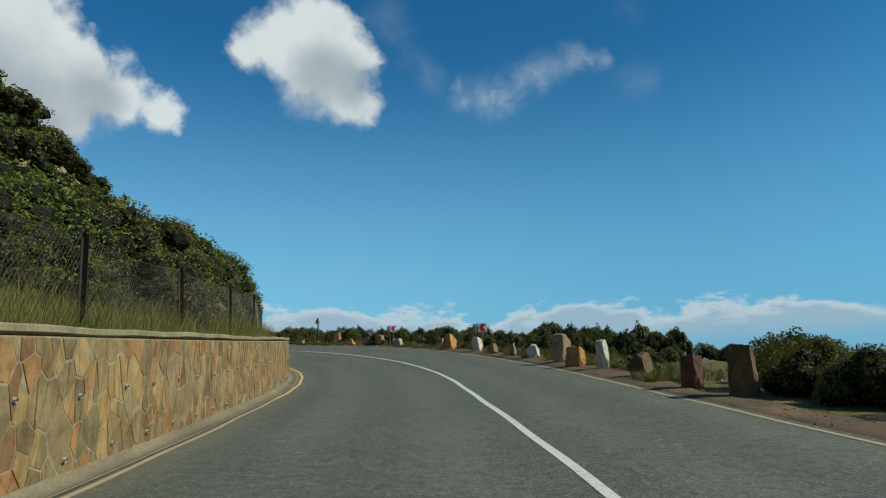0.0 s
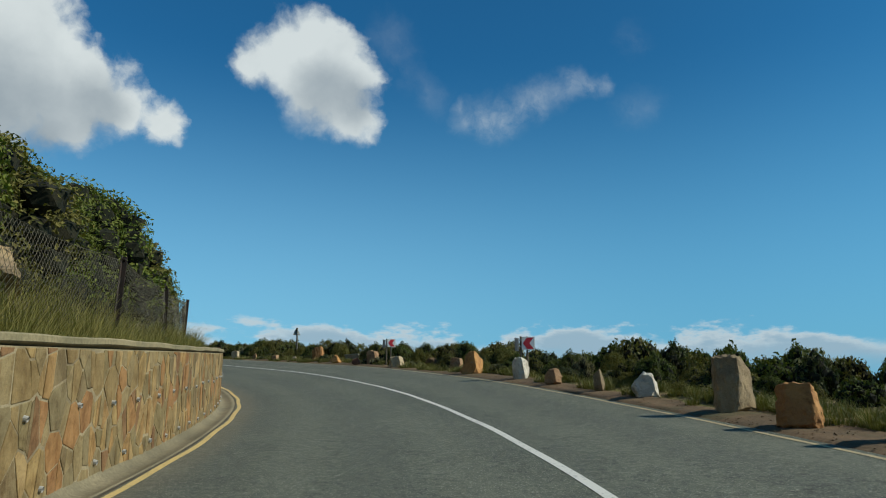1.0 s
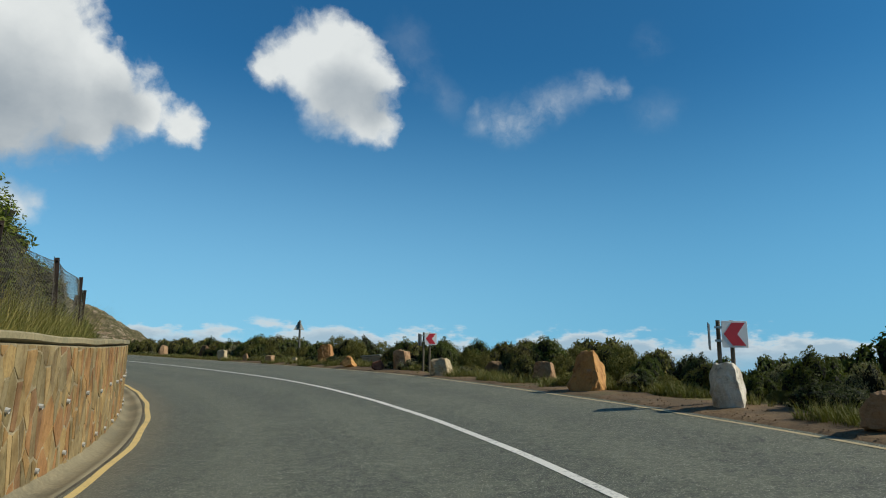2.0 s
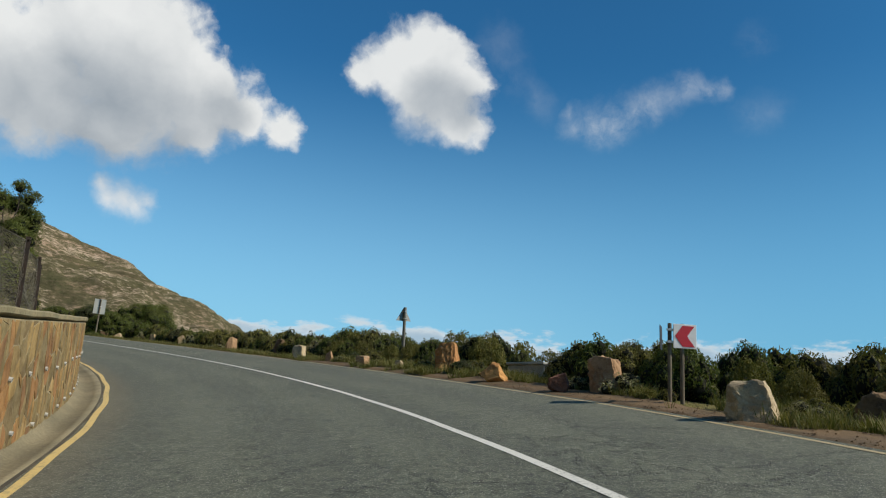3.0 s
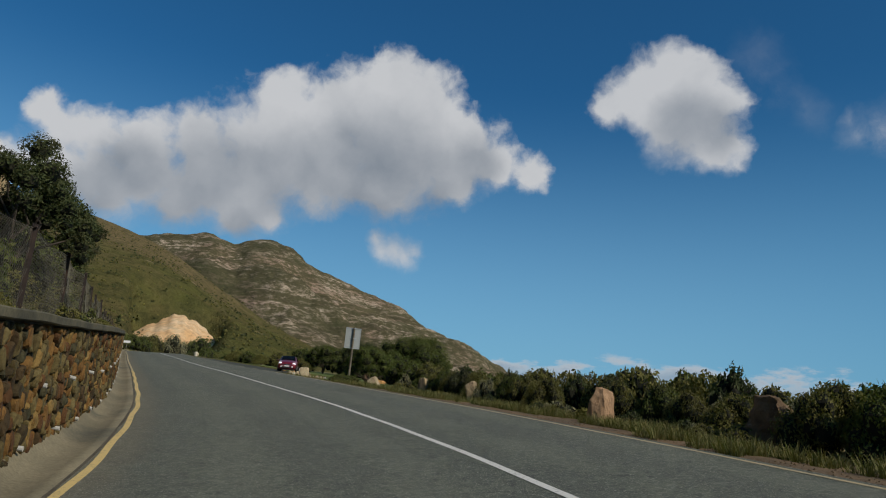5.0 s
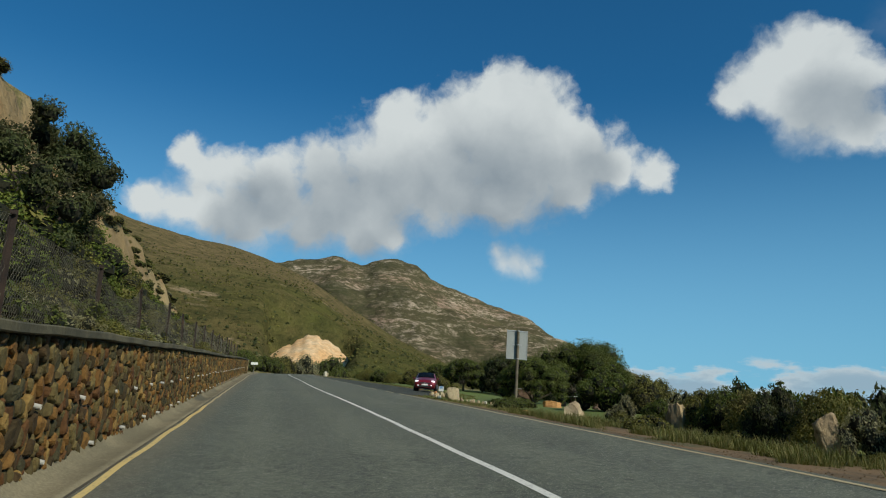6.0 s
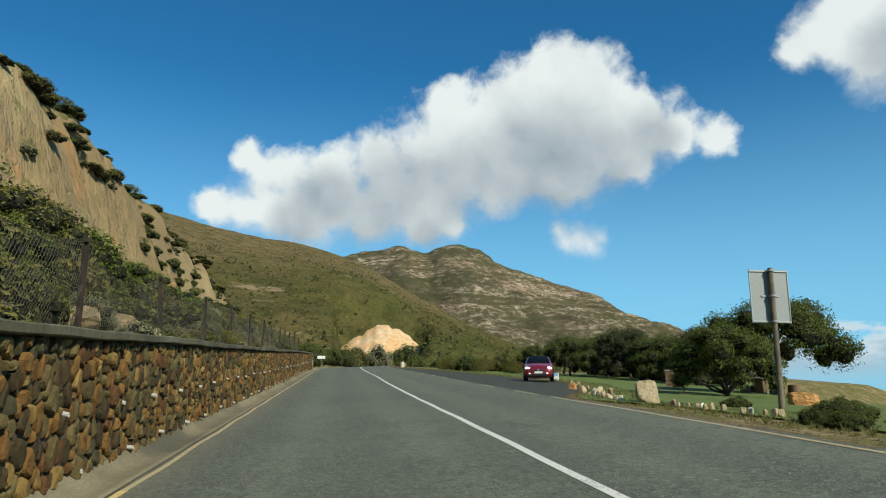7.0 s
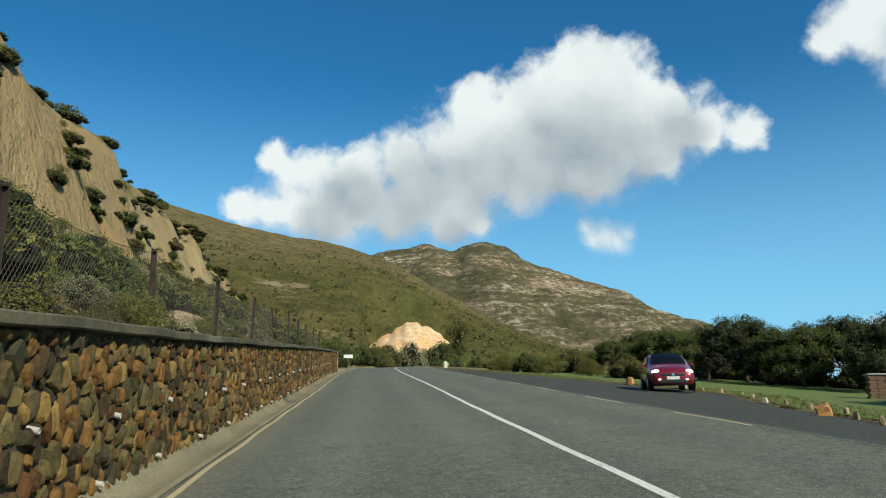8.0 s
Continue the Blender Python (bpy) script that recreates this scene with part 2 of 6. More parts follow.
def painted_line(name, colour):
    def build(n, bsdf):
        pos = position(n)
        worn = n.noise(pos, 26.0, 5.0, 0.75)
        big = n.noise(pos, 1.7, 4.0, 0.6)
        keep = n.ramp(n.math("ADD", worn, n.math("MULTIPLY", big, 0.35)), 0.52, 0.66)
        n.put(bsdf.inputs["Base Color"], n.mix(n.math("MULTIPLY_ADD", keep, 0.55, 0.45), (0.10, 0.10, 0.09), colour))
        bsdf.inputs["Roughness"].default_value = 0.7
    return material(name, build)


def build_sea(n, bsdf):
    pos = position(n)
    swell = n.noise(n.vec("MULTIPLY", pos, (1.0, 0.35, 1.0)), 0.05, 6.0, 0.65)
    n.put(bsdf.inputs["Base Color"], n.mix(n.ramp(swell, 0.3, 0.7), (0.010, 0.055, 0.115), (0.018, 0.085, 0.155)))
    bsdf.inputs["Roughness"].default_value = 0.35
    bsdf.inputs["Specular IOR Level"].default_value = 0.35
    bump(n, bsdf, swell, 0.5, 1.2)


def build_slope(n, bsdf):
    """Dry scrub on stony soil; steep parts show bare sandy rock."""
    pos = position(n)
    nor = n.add("ShaderNodeSeparateXYZ")
    n.link(n.add("ShaderNodeNewGeometry").outputs["True Normal"], nor.inputs[0])
    a, b, c = n.noise(pos, 0.8, 5.0, 0.65), n.noise(pos, 6.0, 5.0, 0.7), n.noise(pos, 0.17, 4.0, 0.6)
    soil = n.mix(n.ramp(b, 0.35, 0.65), (0.40, 0.29, 0.15), (0.22, 0.155, 0.08))
    scrub = n.mix(n.ramp(b, 0.3, 0.7), (0.085, 0.085, 0.025), (0.25, 0.21, 0.075))
    low = n.mix(n.ramp(a, 0.38, 0.52), soil, scrub)
    sand = n.mix(n.ramp(c, 0.4, 0.6), (0.38, 0.285, 0.14), (0.30, 0.21, 0.10))
    runs = n.noise(n.vec("MULTIPLY", pos, (1.0, 1.0, 0.30)), 0.7, 5.0, 0.62)
    sand = n.mix(n.ramp(runs, 0.50, 0.72, 0.0, 0.65), sand, (0.27, 0.20, 0.115))
    sand = n.mix(n.ramp(n.noise(pos, 0.20, 4.0, 0.6, 0.6), 0.55, 0.66, 0.0, 0.8), sand, (0.44, 0.24, 0.095))
    sand = n.mix(n.ramp(n.noise(pos, 0.33, 6.0, 0.7, 0.8), 0.58, 0.64, 0.0, 0.75), sand, (0.13, 0.125, 0.045))
    gully = n.noise(n.vec("MULTIPLY", pos, (1.0, 1.0, 0.16)), 2.6, 6.0, 0.68, 0.3)
    sand = n.mix(n.ramp(gully, 0.54, 0.68, 0.0, 0.45), sand, (0.23, 0.165, 0.085))
    sand = n.mix(n.ramp(b, 0.55, 0.72, 0.0, 0.4), sand, (0.45, 0.35, 0.19))
    n.put(bsdf.inputs["Base Color"], n.mix(n.ramp(n.math("ADD", nor.outputs[2], n.math("MULTIPLY", a, 0.20)), 0.74, 0.62), low, sand))
    bsdf.inputs["Roughness"].default_value = 0.95
    bsdf.inputs["Specular IOR Level"].default_value = 0.15
    bump(n, bsdf, n.math("ADD", n.math("ADD", a, n.math("MULTIPLY", gully, 0.9)), n.math("MULTIPLY", b, 0.14)), 0.9, 0.40)


def build_lawn(n, bsdf):
    pos = position(n)
    a, b = n.noise(pos, 0.5, 4.0, 0.6), n.noise(pos, 30.0, 5.0, 0.75)
    col = n.mix(n.ramp(a, 0.35, 0.65), (0.115, 0.160, 0.022), (0.150, 0.175, 0.035))
    col = n.mix(n.ramp(b, 0.3, 0.75, 0.0, 0.7), col, (0.055, 0.085, 0.014))
    n.put(bsdf.inputs["Base Color"], col)
    bsdf.inputs["Roughness"].default_value = 0.9
    bump(n, bsdf, b, 0.8, 0.03)


def build_mountain(n, bsdf):
    pos = position(n)
    sep = n.add("ShaderNodeSeparateXYZ")
    n.link(pos, sep.inputs[0])
    wob = n.noise(pos, 0.003, 4.0, 0.6)
    layer = n.math("MULTIPLY_ADD", wob, 120.0, sep.outputs[2])
    band = n.add("ShaderNodeCombineXYZ")
    n.put(band.inputs[2], layer)
    strata = n.noise(band.outputs[0], 0.024, 5.0, 0.72)
    patch = n.noise(pos, 0.0028, 6.0, 0.68)
    fleck = n.noise(n.vec("MULTIPLY", pos, (1.0, 1.0, 2.2)), 0.055, 6.0, 0.8)
    spots = n.noise(pos, 0.16, 3.0, 0.7)
    green = n.mix(n.ramp(patch, 0.35, 0.65), (0.085, 0.082, 0.036), (0.155, 0.13, 0.062))
    green = n.mix(n.ramp(spots, 0.4, 0.7, 0.0, 0.5), green, (0.060, 0.060, 0.030))
    rock = n.mix(n.ramp(fleck, 0.35, 0.65), (0.36, 0.26, 0.165), (0.64, 0.51, 0.37))
    rock = n.mix(n.ramp(n.noise(pos, 0.004, 3.0, 0.5), 0.48, 0.60, 0.0, 0.7), rock, (0.36, 0.225, 0.155))
    rock = n.mix(n.ramp(strata, 0.52, 0.40, 0.0, 0.7), rock, (0.12, 0.10, 0.07))
    bare = n.ramp(n.math("ADD", n.math("MULTIPLY", strata, 0.55), n.math("MULTIPLY", fleck, 0.6)), 0.54, 0.66)
    col = n.mix(n.math("MULTIPLY", bare, n.ramp(patch, 0.42, 0.55, 0.18, 1.0)), green, rock)
    col = n.mix(n.ramp(n.noise(pos, 0.011, 5.0, 0.7), 0.50, 0.64, 0.0, 0.6), col, (0.075, 0.064, 0.032))
    # a trace of blue distance haze painted into the colour
    col = n.mix(0.02, col, (0.22, 0.27, 0.32))
    n.put(bsdf.inputs["Base Color"], col)
    bsdf.inputs["Roughness"].default_value = 1.0
    bsdf.inputs["Specular IOR Level"].default_value = 0.0
    bump(n, bsdf, n.math("ADD", strata, fleck), 1.0, 10.0)


def build_hillside(n, bsdf):
    pos = position(n)
    patch, tuft, fine = n.noise(pos, 0.010, 5.0, 0.65), n.noise(pos, 0.10, 5.0, 0.75), n.noise(pos, 0.5, 4.0, 0.7)
    col = n.mix(n.ramp(patch, 0.38, 0.62), (0.090, 0.092, 0.026), (0.122, 0.098, 0.038))
    col = n.mix(n.ramp(tuft, 0.38, 0.66, 0.0, 0.85), col, (0.050, 0.050, 0.019))
    col = n.mix(n.ramp(fine, 0.55, 0.75, 0.0, 0.5), col, (0.16, 0.15, 0.07))
    col = n.mix(n.ramp(n.noise(pos, 0.024, 6.0, 0.78), 0.58, 0.68, 0.0, 0.8), col, (0.34, 0.25, 0.155))
    sep = n.add("ShaderNodeSeparateXYZ")
    n.link(pos, sep.inputs[0])
    upper = n.ramp(n.math("MULTIPLY_ADD", patch, 60.0, sep.outputs[2]), 70.0, 140.0, 0.0, 0.75)
    col = n.mix(upper, col, n.mix(n.ramp(tuft, 0.4, 0.65), (0.20, 0.145, 0.075), (0.10, 0.085, 0.04)))
    n.put(bsdf.inputs["Base Color"], col)
    bsdf.inputs["Roughness"].default_value = 1.0
    bsdf.inputs["Specular IOR Level"].default_value = 0.0
    bump(n, bsdf, n.math("ADD", patch, tuft), 1.0, 4.0)


def leafy(name, a, b, c):
    """Leaf colours that differ leaf by leaf."""
    def build(n, bsdf):
        isl = n.add("ShaderNodeNewGeometry").outputs["Random Per Island"]
        pos = position(n)
        col = n.mix(isl, a, b)
        col = n.mix(n.ramp(n.noise(pos, 0.9, 3.0, 0.6), 0.45, 0.7), col, c)
        n.put(bsdf.inputs["Base Color"], col)
        bsdf.inputs["Roughness"].default_value = 0.72
        bsdf.inputs["Specular IOR Level"].default_value = 0.18
        tr = n.add("ShaderNodeBsdfTranslucent")
        n.put(tr.inputs["Color"], n.mix(1.0, col, (1.3, 1.5, 0.6), "MULTIPLY"))
        mx = n.add("ShaderNodeMixShader")
        mx.inputs[0].default_value = 0.16
        n.link(bsdf.outputs[0], mx.inputs[1])
        n.link(tr.outputs[0], mx.inputs[2])
        out = n.tree.nodes["Material Output"]
        n.link(mx.outputs[0], out.inputs[0])
    return material(name, build)


def stone_mat(name, tones, scale=7.0, rough=0.85, step=False):
    """Natural stone; tones are picked stone by stone, with veins and stains."""
    def build(n, bsdf):
        info = n.add("ShaderNodeObjectInfo").outputs["Random"]
        isl = n.add("ShaderNodeNewGeometry").outputs["Random Per Island"]
        rnd = n.math("FRACT", n.math("ADD", n.math("MULTIPLY", info, 7.31), isl))
        pos = position(n)
        r = n.add("ShaderNodeValToRGB")
        r.color_ramp.interpolation = "CONSTANT" if step else "LINEAR"
        el = r.color_ramp.elements
        for i, t in enumerate(tones):
            e = el[i] if i < 2 else el.new(i / (len(tones) - 1))
            e.position, e.color = i / (len(tones) - 1), (*t, 1)
        n.link(rnd, r.inputs[0])
        a, b = n.noise(pos, scale, 5.0, 0.65, 0.4), n.noise(pos, scale * 9, 4.0, 0.7)
        streak = n.noise(n.vec("MULTIPLY", pos, (1.0, 1.0, 0.35)), scale * 3.0, 5.0, 0.7, 0.3)
        col = n.mix(n.ramp(a, 0.35, 0.7, 0.0, 0.8), r.outputs[0], n.mix(1.0, r.outputs[0], (0.50, 0.46, 0.40), "MULTIPLY"))
        col = n.mix(n.ramp(streak, 0.48, 0.70, 0.0, 0.65), col, n.mix(1.0, col, (0.55, 0.42, 0.28), "MULTIPLY"))
        col = n.mix(n.ramp(streak, 0.42, 0.28, 0.0, 0.45), col, n.mix(1.0, col, (1.45, 1.32, 1.1), "MULTIPLY"))
        col = n.mix(n.ramp(b, 0.4, 0.8, 0.0, 0.5), col, n.mix(1.0, col, (0.5, 0.5, 0.5), "MULTIPLY"))
        n.put(bsdf.inputs["Base Color"], col)
        bsdf.inputs["Roughness"].default_value = rough
        bsdf.inputs["Specular IOR Level"].default_value = 0.25
        bump(n, bsdf, n.math("ADD", a, n.math("MULTIPLY", b, 0.4)), 0.6, 0.03)
    return material(name, build)


ASPHALT = material("asphalt", build_asphalt)
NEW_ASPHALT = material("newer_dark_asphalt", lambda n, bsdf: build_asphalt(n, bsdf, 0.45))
WHITE_LINE = painted_line("white_road_paint", (0.66, 0.64, 0.56))
YELLOW_LINE = painted_line("yellow_road_paint", (0.64, 0.47, 0.17))
PALE_LINE = painted_line("faded_yellow_paint", (0.44, 0.35, 0.18))
SEA = material("sea", build_sea)
SLOPE = material("scrub_slope", build_slope)
LAWN = material("lawn", build_lawn)
MOUNTAIN = material("mountain_rock", build_mountain)
HILLSIDE = material("hillside", build_hillside)
CONCRETE = grainy("concrete", (0.28, 0.235, 0.14), (0.185, 0.158, 0.095), 0.6, 26.0, 0.9, 0.35, 0.012, third=(0.115, 0.105, 0.07))
COPING = grainy("coping", (0.145, 0.125, 0.072), (0.075, 0.068, 0.042), 1.6, 24.0, 0.9, 0.5, 0.02, third=(0.20, 0.185, 0.125))
PALE_COPING = grainy("pale_coping", (0.34, 0.28, 0.155), (0.22, 0.19, 0.105), 1.2, 24.0, 0.9, 0.5, 0.02, third=(0.17, 0.16, 0.09))
SEAM = grainy("broken_asphalt_edge", (0.085, 0.072, 0.05), (0.13, 0.108, 0.07), 1.2, 40.0, 0.95, 0.7, 0.02, third=(0.025, 0.023, 0.02))
MORTAR = grainy("mortar", (0.40, 0.325, 0.19), (0.25, 0.195, 0.11), 2.0, 40.0, 0.95, 0.6, 0.02)
DARK_MORTAR = grainy("recessed_mortar", (0.13, 0.095, 0.06), (0.07, 0.05, 0.03), 3.0, 40.0, 0.95, 0.6, 0.02)
DIRT = grainy("gravel_verge", (0.220, 0.140, 0.070), (0.140, 0.096, 0.050), 1.3, 24.0, 0.95, 0.9, 0.03, third=(0.115, 0.105, 0.045))
CUT = grainy("bare_cut", (0.84, 0.62, 0.37), (0.76, 0.46, 0.21), 0.10, 0.5, 0.95, 0.5, 0.5, third=(0.50, 0.23, 0.085))

# ---------------------------------------------------------------- the line of the road
ROAD = [  # distance along the centre line, x, y, z
    (-60, 4.07, -58.08, -2.0), (-30, 2.68, -28.11, -0.95), (-10, 1.76, -8.13, -0.254), (0, 1.3, 1.83, 0.094), (10, 0.68, 11.79, 0.477),
    (20, -0.35, 21.72, 0.927), (30, -2.65, 31.42, 1.433), (40, -6.59, 40.57, 1.979), (50, -11.85, 49.05, 2.469), (60, -18.28, 56.67, 2.991),
    (70, -25.75, 63.26, 3.547), (80, -33.78, 69.18, 4.117), (90, -41.89, 74.96, 4.688), (100, -50.04, 80.72, 5.235), (110, -58.16, 86.49, 5.799),
    (120, -66.25, 92.31, 6.389), (130, -74.4, 98.06, 6.976), (140, -82.52, 103.83, 7.549), (150, -90.57, 109.72, 8.106), (160, -98.54, 115.7, 8.65),
    (175, -110.05, 125.32, 9.4), (200, -127.45, 143.27, 10.03), (230, -145.56, 167.19, 9.12)]
BANK = [(-60, -0.03), (-10, -0.035), (0, -0.011), (10, 0.017), (20, 0.046), (30, 0.08), (40, 0.091), (50, 0.087),
    (60, 0.078), (70, 0.071), (80, 0.059), (90, 0.05), (100, 0.042), (110, 0.035), (120, 0.029), (130, 0.027),
    (140, 0.028), (150, 0.029), (160, 0.031), (230, 0.03)]
HALF_L, HALF_R = 4.10, 3.07        # from the centre line to the edge lines
WALL_END = 147.0
WALL_OUT = [(-60, 4.50), (0, 4.51), (40, 4.59), (60, 4.79), (80, 4.70), (160, 4.61)]      # from the centre line to the wall's face
WALL_TALL = [(-60, 1.33), (0, 1.36), (40, 1.42), (60, 1.50), (80, 1.555), (160, 1.62)]     # from its foot to the coping's upper edge
RISE = [(-60, 0.0), (0, 0.0), (12, 0.05), (19, 0.13), (22, 0.20), (28, 0.16), (36, 0.08), (41, 0.14), (50, 0.22), (55, 0.22), (60, 0.03), (70, 0.0), (85, -0.05), (95, -0.08),
        (112, -0.15), (126, -0.18), (140, -0.1), (230, 0.0)]      # how far the verge lies above the road's edge
LAYBY = [(96, 3.3), (98.5, 3.75), (102, 5.1), (106, 7.0), (110, 7.9), (114, 9.0), (118, 10.5), (124, 11.2), (128, 10.8), (134, 9.2), (141, 7.8),
         (150, 6.3), (158, 3.3)]


def curve(rows, s, k=1):
    """A smooth curve through rows, at s (a number or an array)."""
    a = np.array([[r[0], r[k]] for r in rows], float)
    x, y = a[:, 0], a[:, 1]
    m = np.gradient(y, x)
    s = np.clip(s, x[0], x[-1])
    i = np.clip(np.searchsorted(x, s) - 1, 0, len(x) - 2)
    h = x[i + 1] - x[i]
    u = (s - x[i]) / h
    return ((2 * u**3 - 3 * u**2 + 1) * y[i] + (u**3 - 2 * u**2 + u) * h * m[i]
            + (-2 * u**3 + 3 * u**2) * y[i + 1] + (u**3 - u**2) * h * m[i + 1])


def linear(rows, s):
    return np.interp(s, [r[0] for r in rows], [r[1] for r in rows])


S0, S1, DS = -60.0, 230.0, 0.25
_s = np.arange(S0, S1 + DS, DS)
_x, _y, _z = (curve(ROAD, _s, k) for k in (1, 2, 3))
_dx, _dy = np.gradient(_x), np.gradient(_y)
_len = np.hypot(_dx, _dy)
_rows = list(zip(_x.tolist(), _y.tolist(), _z.tolist(), (_dx / _len).tolist(), (_dy / _len).tolist(), linear(BANK, _s).tolist()))


def centre(s):
    """The road's centre line at s: x, y, z, its direction and its crossfall."""
    q = (min(max(s, S0), S1) - S0) / DS
    i = min(int(q), len(_rows) - 2)
    u = q - i
    return [a + (b - a) * u for a, b in zip(_rows[i], _rows[i + 1])]


def deck(s, lat):
    """Height of the road's surface, and of its plane beyond the edges."""
    c = centre(s)
    return c[2] + c[5] * lat


def at(s, lat, z=0.0):
    """The place at s metres along the road and lat metres right of its centre line, at the height z."""
    x, y, _, dx, dy, _ = centre(s)
    over = s - min(max(s, S0), S1)
    return Vector((x + over * dx + lat * dy, y + over * dy - lat * dx, z))


def turn(s):
    """The road's heading at s, in degrees to the left of +y."""
    c = centre(s)
    return math.degrees(math.atan2(-c[3], c[4]))


def fbm(x, y, z=0.0, octaves=4):
    return noise.fractal(Vector((x, y, z)), 0.9, 2.0, octaves)


CLIFF = [(-60, 4.6), (14, 4.8), (24, 5.5), (32, 4.5), (42.7, 5.0), (62.7, 7.4), (80.7, 10.2), (98.7, 10.2), (110.0, 10.4), (116.0, 8.6), (124.7, 8.2), (134.7, 7.6),
         (147.7, 5.2), (162.7, 1.8), (222.7, 0.5)]
GLACIS = [(-60, 0.55), (80.7, 0.55), (97.7, 0.42), (122.7, 0.4), (142.7, 0.32), (167.7, 0.2), (222.7, 0.1)]
SHELF = [(-60, 10), (6, 8), (12, 7.4), (24, 7.8), (40, 9.5), (52.7, 11), (76.7, 9.8), (86, 9.2), (95, 11.5), (100, 14.5), (106, 15), (112, 17.5), (118, 19.5), (126, 24), (140, 32), (157.7, 60), (222.7, 60)]


def wall_face(s):
    return -linear(WALL_OUT, s)


def wall_back(s):
    return wall_face(s) - 0.42


def wall_top(s):
    """Height of the coping's upper edge."""
    return deck(s, -4.5) + linear(WALL_TALL, s)


def layby_edge(s):
    return linear(LAYBY, s) if LAYBY[0][0] < s < LAYBY[-1][0] else HALF_R + 0.25


def terrain(s, lat):
    """Height of the natural ground."""
    if lat >= 0:
        edge = deck(s, HALF_R)
        d = lat - HALF_R
        z = edge - 0.03 * min(max(d, 0), 3.0) + linear(RISE, s) * min(1.0, max(d, 0) / 1.3)
        if d < 0:
            z = deck(s, lat)
        if d > 3.0:
            shelf = linear(SHELF, s)
            rise = 0.03 - 0.065 * min(1.0, max(0.0, (s - 90) / 8))
            z += rise * (min(lat, shelf) - HALF_R - 3.0) + 0.10 * fbm(lat * 0.25, s * 0.25, 3.1) * min(1, (d - 3) / 4) * (0.35 if s > 95 else 1.0)
            if lat > shelf:
                q = lat - shelf
                z -= q * q / (q + 6.0) * 0.42
        return max(z, -27.0)
    back = wall_back(s)
    if lat > back:
        return deck(s, lat) - 0.1
    foot = wall_top(s) - 0.30 if s < WALL_END + 1 else deck(s, -HALF_L) + 0.15
    d = back - lat
    z = foot + linear(GLACIS, s) * max(0, d - 0.5) + 0.35 * fbm(s * 0.35, lat * 0.4, 1.7) * min(1, d / 2)
    q = (d - 5.2 - 0.9 * fbm(s * 0.16, 2.3, 0, 3)) / (3.2 + 0.5 * fbm(s * 0.5, 0.2, 5.0, 3))
    q = min(max(q, 0), 1)
    full = linear(CLIFF, s)
    z += (q * q * (3 - 2 * q)) * full * (0.62 + 0.06 * fbm(s * 0.22, 7.0, 0, 4)) + q * (1 - q) * (2.2 * fbm(s * 0.42, lat * 0.5, 9, 5) + 1.3 * fbm(s * 1.3, lat * 0.2, 2, 5) + 0.9 * fbm(s * 2.6, lat * 1.1, 6, 3))
    if d > 9.0:
        z += (d - 9.0) * (0.08 + 0.32 * min(1, full / 12))
    return z


# ---------------------------------------------------------------- building helpers
def finish(name, bm, mat, parent=None, smooth=False):
    me = bpy.data.meshes.new(name)
    bm.to_mesh(me)
    bm.free()
    for m in (mat if isinstance(mat, (list, tuple)) else [mat]):
        me.materials.append(m)
    if smooth:
        me.shade_smooth()
    ob = new(name, me)
    if parent:
        ob.parent = parent
    return ob


def from_data(name, verts, faces, mat, parent=None, smooth=False):
    me = bpy.data.meshes.new(name)
    me.from_pydata([tuple(v) for v in verts], [], faces)
    me.validate()
    for m in (mat if isinstance(mat, (list, tuple)) else [mat]):
        me.materials.append(m)
    if smooth:
        me.shade_smooth()
    ob = new(name, me)
    if parent:
        ob.parent = parent
    return ob


def part(name, bm, mat, parent, label="", smooth=False):
    ob = finish(name, bm, mat, parent, smooth)
    return tagged(ob, label) if label else ob


def thing(name, m, label, category, group="", kind=""):
    """An Empty at the base of a thing."""
    ob = new(name)
    ob.empty_display_size = 0.2
    ob.matrix_world = m
    return tagged(ob, label, category, group, kind)


def grid_faces(rows, cols):
    return [(i * cols + j, i * cols + j + 1, (i + 1) * cols + j + 1, (i + 1) * cols + j)
            for i in range(rows - 1) for j in range(cols - 1)]


def ribbon(name, ss, profile, mat, parent=None, smooth=True):
    """A sheet along the road: profile(s) gives rows of (lat, z)."""
    verts, n = [], 0
    for s in ss:
        row = profile(s)
        n = len(row)
        verts += [at(s, lat, z) for lat, z in row]
    return from_data(name, verts, grid_faces(len(ss), n), mat, parent, smooth)


def box(bm, size, m=None, bevel=0.0, seg=1):
    """A bevelled box of that size about m."""
    r = bmesh.ops.create_cube(bm, size=1.0, matrix=(m or Matrix()) @ Matrix.Diagonal((*size, 1)))
    if bevel:
        edges = {e for v in r["verts"] for e in v.link_edges}
        bmesh.ops.bevel(bm, geom=list(edges), offset=bevel, segments=seg, affect="EDGES", profile=0.6)


def tube(bm, a, b, r0, r1=None, seg=8, caps=True):
    a, b = Vector(a), Vector(b)
    m = Matrix.Translation((a + b) / 2) @ (b - a).to_track_quat("Z", "Y").to_matrix().to_4x4()
    bmesh.ops.create_cone(bm, cap_ends=caps, segments=seg, radius1=r0, radius2=r0 if r1 is None else r1, depth=(b - a).length, matrix=m)


